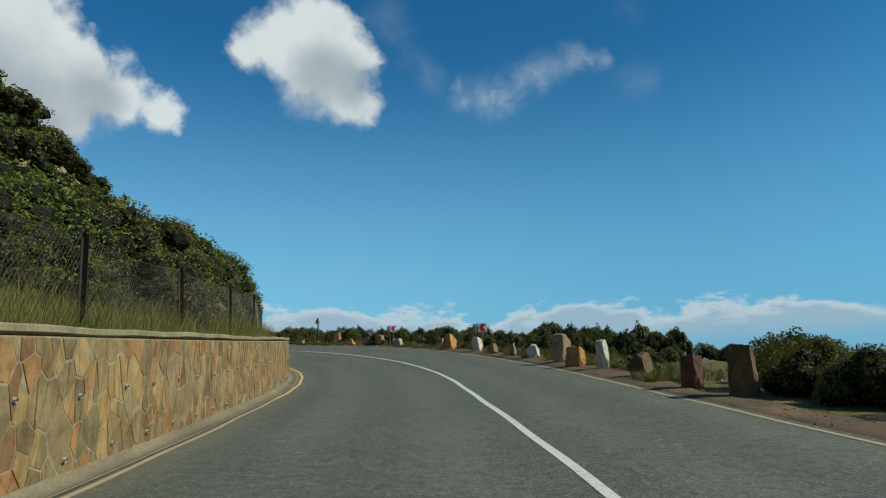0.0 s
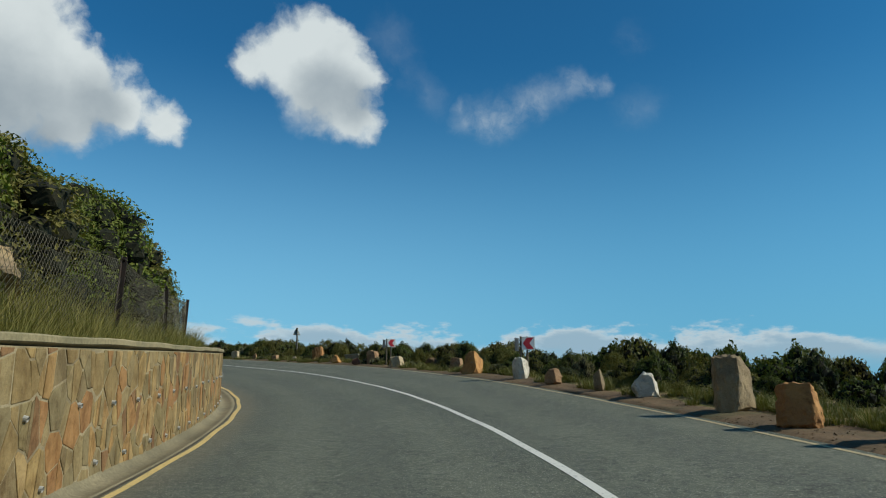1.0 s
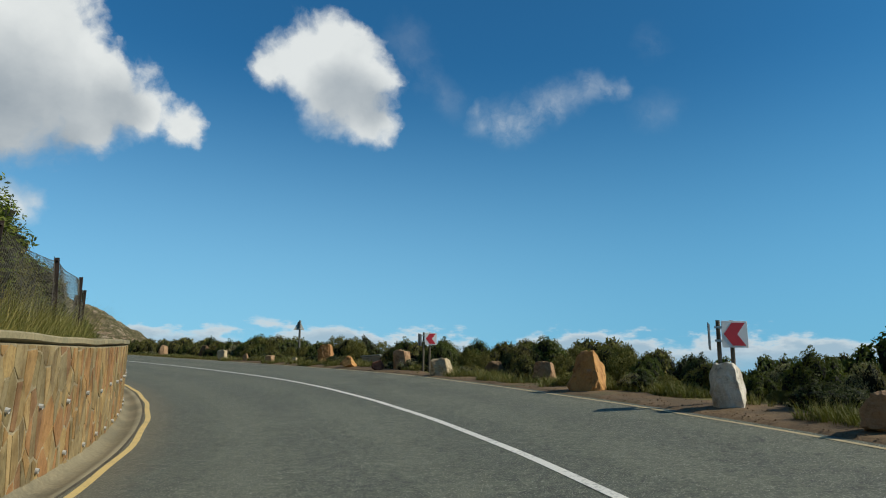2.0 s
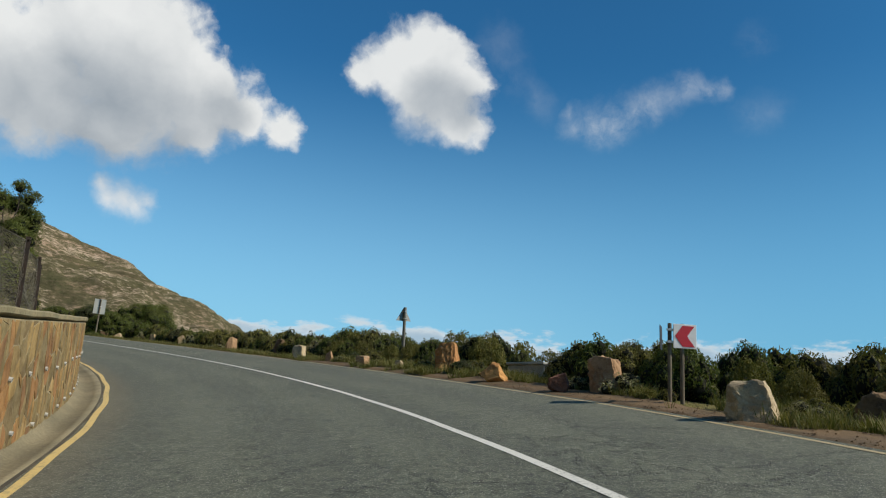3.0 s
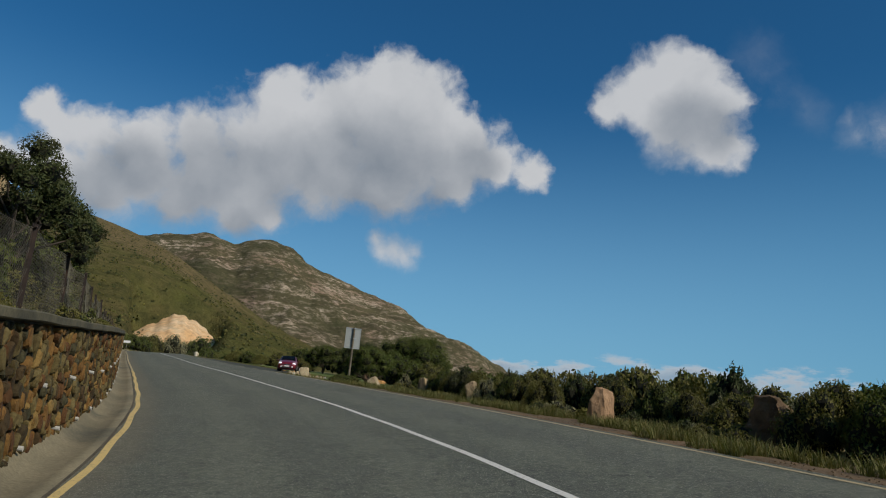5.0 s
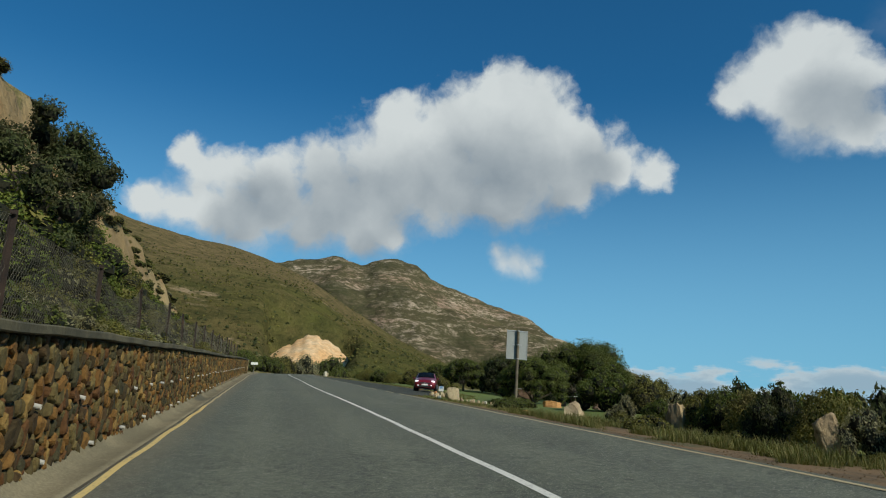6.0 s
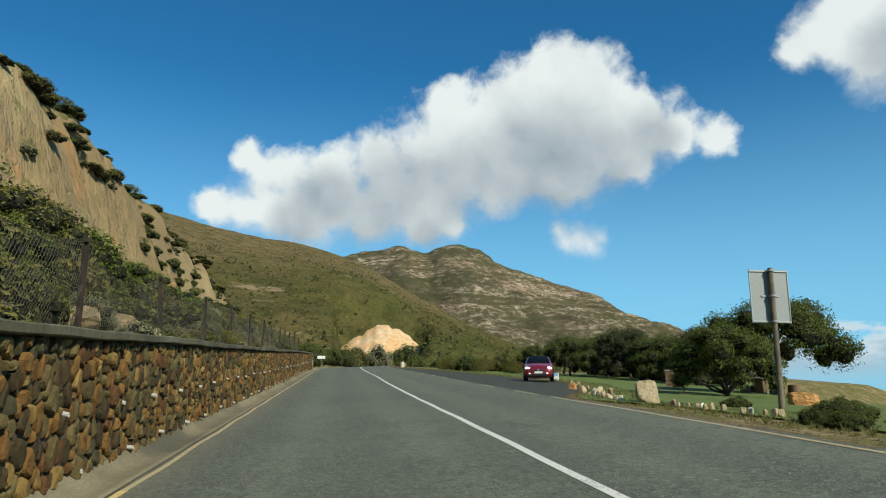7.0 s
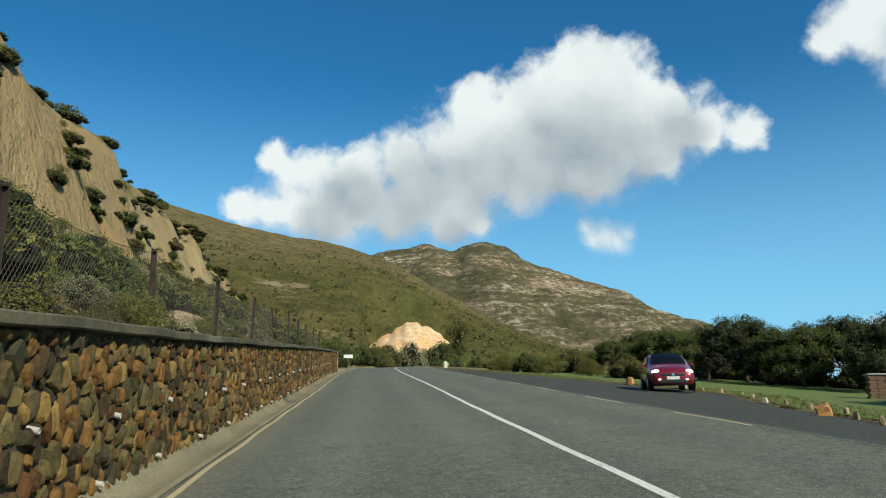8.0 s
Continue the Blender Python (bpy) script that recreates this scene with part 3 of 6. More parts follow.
# ---------------------------------------------------------------- ground, road, sea, hills
s_fine = np.concatenate([np.arange(-60, 60, 1.25), np.arange(60, 165, 0.7), np.arange(165, 230.1, 1.25)])
lats = [-50, -42, -35, -29, -24, -20, -17, -15.5, -14.5, -13.7, -13, -12.4, -11.8, -11.2, -10.6, -10, -9.3, -8.6, -7.8, -7,
        -6.3, -5.75, -5.45, -4.93, -4.6, -3.5, 0, 3.3, 3.6, 4.2, 5, 6, 7, 8, 9.5, 11, 13, 15, 18, 22, 27, 33, 40, 50, 60, 75, 95, 125, 160]


def ground_row(s):
    row = []
    back = wall_back(s)
    for lat in lats:
        lat = {-5.45: back - 0.22, -4.93: back - 0.01, -4.6: back + 0.3}.get(lat, lat)
        z = terrain(s, lat)
        if back - 0.01 < lat < layby_edge(s) + 0.02:
            z = min(z, deck(s, lat)) - 0.12
        row.append((lat, z))
    return row


tagged(ribbon("ground", s_fine, ground_row, SLOPE), "scrubby coastal ground falling from the road to the sea", "ground", kind="structure")


def deck_row(lat0, lat1, n, lift):
    return lambda s: [(lat, deck(s, lat) + lift) for lat in np.linspace(lat0, lat1, n)]


def lanes(ob, cols):
    """Tells the asphalt how far each point lies from the road's middle."""
    at_lat = ob.data.attributes.new("lane", "FLOAT", "POINT")
    at_lat.data.foreach_set("value", np.tile(np.array(cols, dtype=np.float32), len(ob.data.vertices) // len(cols)))
    return ob


tagged(lanes(ribbon("road", np.arange(-60, 230.1, 1.0), deck_row(-4.22, 3.24, 9, 0.0), ASPHALT), np.linspace(-4.22, 3.24, 9)),
       "two-lane grey asphalt road curving and climbing uphill", "road", kind="structure")
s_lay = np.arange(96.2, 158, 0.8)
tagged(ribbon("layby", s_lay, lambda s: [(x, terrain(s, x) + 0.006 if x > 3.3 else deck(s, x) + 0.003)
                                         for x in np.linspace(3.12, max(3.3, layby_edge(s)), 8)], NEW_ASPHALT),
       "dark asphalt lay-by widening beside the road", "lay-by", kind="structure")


def line(name, lat, wide, mat, s0, s1, label, wobble=0.015):
    ss = np.arange(s0, s1 + 0.01, 0.5)
    tagged(ribbon(name, ss, lambda s: [(lat + wobble * math.sin(s * 1.7) - wide / 2, deck(s, lat - wide / 2) + 0.005),
                                       (lat + wobble * math.sin(s * 1.7) + wide / 2, deck(s, lat + wide / 2) + 0.005)], mat),
           label, "road marking", kind="structure")


line("centre_line", 0.0, 0.105, WHITE_LINE, -60, 229, "solid white painted line along the road's middle", 0.008)
line("edge_line", -HALF_L, 0.088, YELLOW_LINE, 14, 88, "yellow painted edge line beside the gutter")
line("edge_line", -HALF_L, 0.07, PALE_LINE, -60, 14, "faded pale yellow edge line beside the gutter")
line("edge_line", -HALF_L, 0.07, PALE_LINE, 88, 229, "faded pale yellow edge line beside the gutter")
line("edge_line", HALF_R, 0.075, PALE_LINE, -60, 97.5, "faded yellow edge line along the dirt verge")
for k in range(12):
    line("edge_line", HALF_R, 0.06, PALE_LINE, 98.5 + 5 * k, 101.0 + 5 * k, "broken white line between road and lay-by")
line("edge_line", HALF_R, 0.09, PALE_LINE, 158.5, 229, "faded yellow edge line along the dirt verge")

tagged(ribbon("gutter_seam", np.arange(-60, 170.1, 0.4),
              lambda s: [(-4.215, deck(s, -4.2) + 0.007), (-4.17 + 0.03 * fbm(s * 1.3, 0.0, 8.0, 3), deck(s, -4.17) + 0.004)], SEAM),
       "crumbled dark asphalt edge along the gutter", "road edge", kind="structure")
# concrete gutter between the edge line and the wall's foot
def gutter_row(s):
    """A shallow trough between the asphalt and the wall's foot."""
    a, b = -4.205, wall_face(s) - 0.05
    row = [(a, deck(s, a) - 0.02)]
    for u, z in ((0.0, 0.012), (0.25, -0.012), (0.5, -0.03 + 0.008 * math.sin(s)), (0.72, -0.005), (0.86, 0.05), (1.0, 0.14 + 0.012 * math.sin(s * 2.3))):
        lat = a + (b - a) * u
        row.append((lat, deck(s, lat) + z))
    return row


tagged(ribbon("gutter", np.arange(-60, 170.1, 0.75), gutter_row, CONCRETE),
       "stained pale concrete gutter at the wall's foot", "gutter", kind="structure")


def verge_row(s):
    e = layby_edge(s) if s > 96 else 3.2
    out = e + (0.9 if s < 28 else 1.2 if s < 60 else 2.7 if s < 86 else 0.4 if s < 158 else 3.5) + 0.6 * fbm(s * 0.4, 0.5, 0.0, 3)
    cols = np.linspace(e, out, 8)
    return [(x, terrain(s, x) + (0.012 + 0.035 * abs(fbm(s * 1.9, x * 2.2, 4.0, 3)) if 0 < i < 7 else -0.03)) for i, x in enumerate(cols)]


tagged(ribbon("verge", np.arange(-60, 229, 0.6), verge_row, DIRT), "reddish-brown gravel verge with bare earth", "verge", kind="structure")
tagged(ribbon("lawn", np.arange(77, 159, 1.0),
              lambda s: [(x, terrain(s, x) + 0.035) for x in np.linspace(layby_edge(s) + (0.35 if s > 96 else 2.2), 38, 26)], LAWN),
       "green mown lawn of the picnic site", "lawn", kind="structure")

bm = bmesh.new()
bmesh.ops.create_circle(bm, cap_ends=True, segments=96, radius=4600, matrix=Matrix.Translation((0, 0, -24.0)))
tagged(finish("sea", bm, SEA), "dark blue sea reaching the horizon", "sea", kind="structure")

FOCUS = Vector((-42.0, 72.3, 5.6))


def range_of_hills(name, crest, r0, r1, r2, az0, az1, step, mat, label, rough, power=1.0, cells=34, ledges=0.0, z0=0.0):
    """Hills round FOCUS: crest gives the height in degrees at each bearing; they rise from r0 to r1 and fall off to r2."""
    azs = np.arange(az0, az1 + 1e-6, step)
    rs = list(np.linspace(r0, r1, cells)) + list(np.linspace(r1, r2, 6)[1:])
    verts = []
    for az in azs:
        e = math.tan(radians(float(curve(crest, az))))
        d = heading(az, 0)
        for r in rs:
            u = min(1.0, (r - r0) / (r1 - r0))
            z = z0 * (1 - u) + e * r1 * u ** power
            if r > r1:
                z -= (r - r1) * 0.25
            px, py = FOCUS.x + d.x * r, FOCUS.y + d.y * r
            n = fbm(px * 0.004, py * 0.004, 0.3, 6)
            z += rough * n * (0.25 + 0.75 * math.sin(math.pi * min(u, 0.93))) * min(1, u * 6)
            if ledges:
                t = z / ledges + 0.6 * fbm(px * 0.002, py * 0.002, 4.0, 3)
                f = t - math.floor(t)
                z += ledges * 0.62 * (f * f * (3 - 2 * f) - f) * min(1, 3 * u)
            if name == "hillside" and 46.3 < az < 55.6 and r < 292:     # room for the cutting
                k = min(1, (az - 46.3) / 2.2, (55.6 - az) / 1.6)
                k = k * k * (3 - 2 * k)
                z += (min(z, r * math.tan(radians(2.9))) - z) * k
            verts.append((px, py, FOCUS.z + z))
    return tagged(from_data(name, verts, grid_faces(len(azs), len(rs)), mat, smooth=True), label, "hill", kind="structure")


MOUNTAIN_CREST = [(12.8, -1.0), (18.3, -0.0), (21.0, 1.4), (23.6, 3.5), (27.9, 5.5), (30.2, 6.3), (33.3, 8.4), (35.6, 9.2),
    (39.2, 10.3), (41.3, 11.3), (42.6, 12.2), (44.3, 12.8), (46.0, 12.6), (47.1, 12.2), (49.4, 12.7), (51.8, 12.2),
    (55.1, 11.6), (64.5, 10.9), (93.8, 11.7)]
HILL_CREST = [(25.8, -0.6), (33.1, 1.4), (40.3, 4.2), (43.0, 5.7), (47.7, 8.1), (51.5, 10.3), (54.9, 11.7), (57.9, 12.4),
    (61.9, 12.9), (65.1, 13.4), (70.1, 14.4), (83.7, 16.3), (114.6, 16.8)]
range_of_hills("mountain", MOUNTAIN_CREST, 1000, 2000, 2700, 12.8, 80, 0.14, MOUNTAIN,
               "rocky grey-brown mountain with ledges and sparse scrub", 46.0, 0.92, 90, 26.0)
range_of_hills("hillside", HILL_CREST, 170, 900, 1300, 25.8, 108, 0.4, HILLSIDE,
               "olive-green scrub hillside above the road", 14.0, 0.80, 44, 0.0, 2.0)

# ---------------------------------------------------------------- the retaining wall
def cells(u0, u1, v0, v1, du, dv, seed, jit=0.42, vary=0.5, slice_=False):
    """Irregular polygons that fill a strip: a jittered grid, each cell cut by the half-way lines to its neighbours."""
    rng = random.Random(seed)
    nu, nv = max(2, round((u1 - u0) / du)), max(1, round((v1 - v0) / dv))
    pts, weigh = {}, {}
    for i in range(-2, nu + 2):
        for j in range(-2, nv + 2):
            shift = 0.5 if (i % 2) else 0.0
            pts[i, j] = (u0 + (i + 0.5 + rng.uniform(-jit, jit)) * (u1 - u0) / nu,
                         v0 + (j + shift + 0.25 + rng.uniform(-jit, jit)) * (v1 - v0) / nv)
            weigh[i, j] = rng.uniform(-vary, vary) * du * du
    for i in range(nu):
        for j in range(-1, nv + 1):
            px, py = pts[i, j]
            poly = [(px - 1, py - 1), (px + 1, py - 1), (px + 1, py + 1), (px - 1, py + 1)]
            near = [(pts[a, b], weigh[a, b]) for a in range(i - 2, i + 3) for b in range(j - 2, j + 3) if (a, b) != (i, j) and (a, b) in pts]
            w0 = weigh[i, j]
            cuts = [(qx - px, qy - py, ((qx * qx + qy * qy - wq) - (px * px + py * py - w0)) / 2) for (qx, qy), wq in near]
            cuts += [(0, 1, v1), (0, -1, -v0), (1, 0, u1), (-1, 0, -u0)]
            for nx, ny, c in cuts:
                out = []
                for k in range(len(poly)):
                    a, b = poly[k], poly[(k + 1) % len(poly)]
                    da, db = nx * a[0] + ny * a[1] - c, nx * b[0] + ny * b[1] - c
                    if da <= 0:
                        out.append(a)
                    if (da < 0 < db) or (db < 0 < da):
                        t = da / (da - db)
                        out.append((a[0] + (b[0] - a[0]) * t, a[1] + (b[1] - a[1]) * t))
                poly = out
                if len(poly) < 3:
                    break
            if len(poly) < 3:
                continue
            area = sum(poly[k - 1][0] * poly[k][1] - poly[k][0] * poly[k - 1][1] for k in range(len(poly))) / 2
            if area > 0.03 and slice_ and rng.random() < 0.5:      # two slivers out of one slab
                a = rng.uniform(-0.45, 0.45)
                cx, cy = sum(q[0] for q in poly) / len(poly) + rng.uniform(-0.03, 0.03), sum(q[1] for q in poly) / len(poly)
                for sgn in (1, -1):
                    out = []
                    for k in range(len(poly)):
                        p0, p1 = poly[k], poly[(k + 1) % len(poly)]
                        d0, d1 = (sgn * ((q[0] - cx) * math.cos(a) + (q[1] - cy) * math.sin(a)) for q in (p0, p1))
                        if d0 <= 0:
                            out.append(p0)
                        if (d0 < 0 < d1) or (d1 < 0 < d0):
                            t = d0 / (d0 - d1)
                            out.append((p0[0] + (p1[0] - p0[0]) * t, p0[1] + (p1[1] - p0[1]) * t))
                    if len(out) > 2:
                        yield out
            elif area > 0.004:
                yield poly


def stone_shape(poly, gap, proud, rng, rough, rim):
    """Verts (u, v, out) and faces of one wall stone: a slab with a worn rim and an uneven face."""
    if rim > 0.012:      # knock the corners off rubble
        poly = [(a[0] + (b[0] - a[0]) * t, a[1] + (b[1] - a[1]) * t) for a, b in zip(poly, poly[1:] + poly[:1]) for t in (0.25, 0.75)
                if math.hypot(b[0] - a[0], b[1] - a[1]) > 0.03 or t < 0.5]
    n = len(poly)
    cu, cv = sum(p[0] for p in poly) / n, sum(p[1] for p in poly) / n
    size = max(0.05, min(max(abs(p[0] - cu) for p in poly), max(abs(p[1] - cv) for p in poly)))
    k0 = 1 - gap / size
    tilt_u, tilt_v = rng.uniform(-rough, rough), rng.uniform(-rough, rough)
    verts, faces = [], []
    for k, out, shake in ((k0, -0.03, 0.0), (k0 * (1 - 0.25 * rim / size), proud * 0.55, 0.0), (k0 * max(0.5, 1 - rim / size), proud, 0.25)):
        for u, v in poly:
            du, dv = (u - cu) * k, (v - cv) * k
            o = out + (tilt_u * du + tilt_v * dv + rng.uniform(-1, 1) * shake * proud * 0.5 if out > 0 else 0)
            verts.append((cu + du, cv + dv, o))
    verts.append((cu, cv, proud * rng.uniform(0.95, 1.25)))
    for r in range(2):
        for k in range(n):
            a, b = r * n + k, r * n + (k + 1) % n
            faces.append((a, b, b + n, a + n))
    for k in range(n):
        faces.append((2 * n + k, 2 * n + (k + 1) % n, 3 * n))
    return (cu, cv), verts, faces


def wall_section(name, s0, s1, du, dv, gap, proud, rough, inset, mortar, stone, near, label, seed, rim, vary):
    ss = np.arange(s0, s1 + 0.01, 0.5)
    core = ribbon(name, ss, lambda s: [(wall_face(s) - inset, deck(s, -4.5) - 0.15), (wall_face(s) - inset, wall_top(s) - 0.10),
                                       (wall_back(s), wall_top(s) - 0.10), (wall_back(s), deck(s, -4.5) - 0.15)], mortar, smooth=False)
    tagged(core, label, "wall", kind="structure")
    rng = random.Random(seed)
    rest_v, rest_f = [], []
    for poly in cells(s0, s1, 0.03, 1.0, du, dv, seed, 0.46, vary, rim < 0.012):
        (cu, cv), verts, faces = stone_shape(poly, gap * rng.uniform(0.6, 1.5), proud * rng.uniform(0.35, 1.25), rng, rough, rim)
        pts = [at(u, wall_face(u) - inset + o, deck(u, -4.5) + v * (linear(WALL_TALL, u) - 0.105)) for u, v, o in verts]
        if near[0] < cu < near[1]:
            c = pts[-1]
            ob = from_data("stone", [p - c for p in pts], faces, stone, core)
            ob.location = c
        else:
            base = len(rest_v)
            rest_v += pts
            rest_f += [tuple(base + i for i in f) for f in faces]
    tagged(from_data("stonework", rest_v, rest_f, stone, core), kind="stuff")
    return core


SLAB = stone_mat("wall_slab", [(0.27, 0.190, 0.080), (0.34, 0.210, 0.080), (0.24, 0.185, 0.085), (0.31, 0.165, 0.065), (0.28, 0.210, 0.100), (0.35, 0.240, 0.095), (0.23, 0.130, 0.058),
                               (0.38, 0.265, 0.115), (0.21, 0.155, 0.075), (0.29, 0.220, 0.105), (0.33, 0.180, 0.068), (0.23, 0.180, 0.090), (0.32, 0.230, 0.105)], scale=4.0, step=True)
RUBBLE = stone_mat("wall_rubble", [(0.052, 0.037, 0.015), (0.19, 0.102, 0.026), (0.100, 0.076, 0.028), (0.110, 0.052, 0.017), (0.25, 0.160, 0.048), (0.120, 0.092, 0.034),
                                   (0.058, 0.052, 0.024), (0.19, 0.100, 0.027), (0.15, 0.115, 0.042), (0.070, 0.045, 0.018), (0.21, 0.132, 0.040)], scale=9.0, step=True)
PIPE = plain("drain_pipe_plastic", (0.40, 0.38, 0.33), 0.7)
SPLIT = 52.6
wall_a = wall_section("wall_1", -60.0, SPLIT, 0.19, 0.31, 0.007, 0.008, 0.03, 0.008, MORTAR, SLAB, (3.0, 14.5),
                      "retaining wall of flat orange and grey stone slabs", 11, 0.008, 0.35)
wall_b = wall_section("wall_2", SPLIT, 118.0, 0.080, 0.165, 0.009, 0.060, 0.20, 0.06, DARK_MORTAR, RUBBLE, (97.0, 101.2),
                      "retaining wall of rough upright brown stones", 12, 0.018, 0.9)
wall_section("wall_3", 118.0, WALL_END, 0.13, 0.16, 0.010, 0.065, 0.16, 0.06, DARK_MORTAR, RUBBLE, (0, 0),
             "retaining wall of rough upright brown stones", 13, 0.018, 0.7)
def coping_row(drop, out):
    return lambda s: [(wall_face(s) + lat, wall_top(s) + z + 0.006 * math.sin(s * 3.1) + 0.008 * math.sin(s * 0.83)) for lat, z in
                      ((-0.10, -0.105), (out - 0.02, -drop), (out, 0.012 - drop), (out, -0.015), (out - 0.015, 0.0), (-0.47, 0.0), (-0.485, -0.01), (-0.485, -0.11))]


tagged(ribbon("coping", np.arange(-60, SPLIT + 0.1, 0.5), coping_row(0.075, 0.025), PALE_COPING, smooth=False),
       "pale mortared coping along the wall's top", "coping", kind="structure")
tagged(ribbon("coping", np.arange(SPLIT + 0.1, WALL_END + 0.1, 0.5), coping_row(0.10, 0.06), COPING, smooth=False),
       "dark weathered concrete coping along the wall's top", "coping", kind="structure")
end = at(WALL_END, wall_face(WALL_END) - 0.2, deck(WALL_END, -4.5) + 0.7)
bm = bmesh.new()
box(bm, (0.5, 0.12, 1.6), Matrix.Translation(end) @ pose(0, 0, 0, 0, 0, turn(WALL_END)), 0.02)
tagged(finish("wall_end", bm, MORTAR), "mortared stone end of the retaining wall", "wall", kind="structure")
# drain pipes in two rows
pipe_mesh = None
rng = random.Random(5)
for row, v in enumerate((0.74, 0.16)):
    s = 3.0
    while s < 140:
        owner, face = (wall_a, wall_face(s) + 0.01) if s < SPLIT else (wall_b, wall_face(s) + 0.02)
        if pipe_mesh is None:
            bm = bmesh.new()
            tube(bm, (-0.07, 0, 0), (0.018, 0, -0.006), 0.026, seg=10, caps=False)
            tube(bm, (-0.07, 0, 0), (0.018, 0, -0.006), 0.019, seg=10, caps=False)
            first = part("drain_pipe", bm, PIPE, owner)
            pipe_mesh, ob = first.data, first
        else:
            ob = new("drain_pipe", pipe_mesh)
            ob.parent = owner
        ob.matrix_world = Matrix.Translation(at(s, face, deck(s, -4.5) + v + rng.uniform(-0.025, 0.025))) @ pose(0, 0, 0, 0, rng.uniform(0, 12), turn(s))
        s += rng.uniform(0.85, 1.15) * (1.0 if row == 0 else 1.05) * (1.0 if s < SPLIT else 1.7)

# ---------------------------------------------------------------- fence on the wall
RUST = grainy("rusty_steel", (0.055, 0.036, 0.026), (0.030, 0.022, 0.018), 4.0, 60.0, 0.8, 0.3, 0.004, third=(0.10, 0.05, 0.025))
WIRE = plain("galvanised_wire", (0.085, 0.075, 0.045), 0.6, 0.2)
fence = thing("fence", Matrix.Translation(at(0, -5.0, wall_top(0))), "rusty steel fence with sagging diamond wire netting", "fence")
inv = fence.matrix_world.inverted()
posts = [11.7 + 4.3 * k for k in range(-15, 15)] + [77.1 + 4.75 * k for k in range(15)]
posts = [p for p in posts if p < WALL_END]
rng = random.Random(21)
tops = []
for s in posts:
    foot = at(s, wall_back(s) - linear([(0, 0.55), (60, 0.65), (85, 0.75)], s), wall_top(s) - 0.12)
    lean = pose(0, 0, 0, rng.uniform(-3.5, 3.5), rng.uniform(-4, 2), turn(s))
    h = linear([(0, 1.42), (50, 1.45), (85, 1.55)], s) + rng.uniform(-0.06, 0.05)
    bm = bmesh.new()
    m = inv @ Matrix.Translation(foot) @ lean
    box(bm, (0.075, 0.010, h), m @ pose(0, 0.032, h / 2), 0.002)
    box(bm, (0.010, 0.066, h), m @ pose(-0.0325, -0.006, h / 2), 0.002)
    box(bm, (0.055, 0.05, 0.03), m @ pose(0.0, 0.0, h - 0.05), 0.004)
    part("post", bm, RUST, fence)
    tops.append((s, foot, foot + lean.to_3x3() @ Vector((0, 0, h - 0.06))))


def wire_strip(verts, faces, a, b, w):
    """A thin three-sided wire from a to b."""
    d = (b - a).normalized()
    x = d.cross(Vector((0, 0, 1)))
    x = (x if x.length > 0.01 else Vector((1, 0, 0))).normalized() * w
    y = d.cross(x).normalized() * w
    n = len(verts)
    for p in (a, b):
        verts += [p + x, p - x * 0.5 + y * 0.87, p - x * 0.5 - y * 0.87]
    faces += [(n, n + 1, n + 4, n + 3), (n + 1, n + 2, n + 5, n + 4), (n + 2, n, n + 3, n + 5)]


for (s0, f0, t0), (s1, f1, t1) in zip(tops, tops[1:]):
    verts, faces = [], []
    span = (f1 - f0).length
    sag = rng.uniform(0.03, 0.10) if s0 < 78 else rng.uniform(0.10, 0.38)
    bulge = rng.uniform(-0.06, 0.12) if s0 < 78 else rng.uniform(-0.1, 0.25)

    def place(u, v):
        low, high = f0.lerp(f1, u) + Vector((0, 0, 0.18)), t0.lerp(t1, u)
        p = low.lerp(high, v)
        k = 4 * u * (1 - u)
        p.z -= sag * k * v
        side = at(s0, -6.0, 0) - at(s0, -5.0, 0)
        return inv @ (p + side * (bulge * k * math.sin(math.pi * v * 0.9) + 0.02 * math.sin(9 * u + 5 * v)))
    pitch = 0.088 if 0 < s0 < 118 else 0.15
    n = int(span / pitch)
    reach = 1.0 / span
    steps = 4
    for k in range(-int(n * reach) - 1, n + 1):
        for sign in (1, -1):
            for q in range(steps):
                va, vb = q / steps, (q + 1) / steps
                ua, ub = (k / n + va * reach), (k / n + vb * reach)
                if sign < 0:
                    ua, ub = 1 - ua, 1 - ub
                if 0 <= min(ua, ub) and max(ua, ub) <= 1:
                    wire_strip(verts, faces, place(ua, va), place(ub, vb), 0.0025)
    for v in (0.02, 0.99):
        for q in range(8):
            wire_strip(verts, faces, place(q / 8, v), place((q + 1) / 8, v), 0.0055)
    tagged(from_data("netting", verts, faces, WIRE, fence), "sagging galvanised diamond wire netting")

# ---------------------------------------------------------------- plants
LEAF_A = leafy("leaf_green", (0.048, 0.070, 0.015), (0.135, 0.148, 0.032), (0.085, 0.088, 0.024))
# greener and brighter than leaf_green; the hedge's sunlight is put into its colour
LEAF_E = leafy("leaf_sunny", (0.056, 0.088, 0.014), (0.175, 0.195, 0.034), (0.105, 0.115, 0.024))
LEAF_B = leafy("leaf_olive", (0.080, 0.084, 0.021), (0.20, 0.175, 0.045), (0.115, 0.096, 0.032))
LEAF_C = leafy("leaf_dusky", (0.036, 0.050, 0.017), (0.085, 0.095, 0.032), (0.066, 0.060, 0.028))
LEAF_D = leafy("leaf_silver", (0.17, 0.165, 0.085), (0.34, 0.31, 0.18), (0.20, 0.17, 0.08))
# filler inside plants: the shade among the leaves is put into its colour
CORE = grainy("core_shade", (0.014, 0.018, 0.008), (0.026, 0.024, 0.012), 5.0, 30.0, 1.0, 0.5, 0.05)
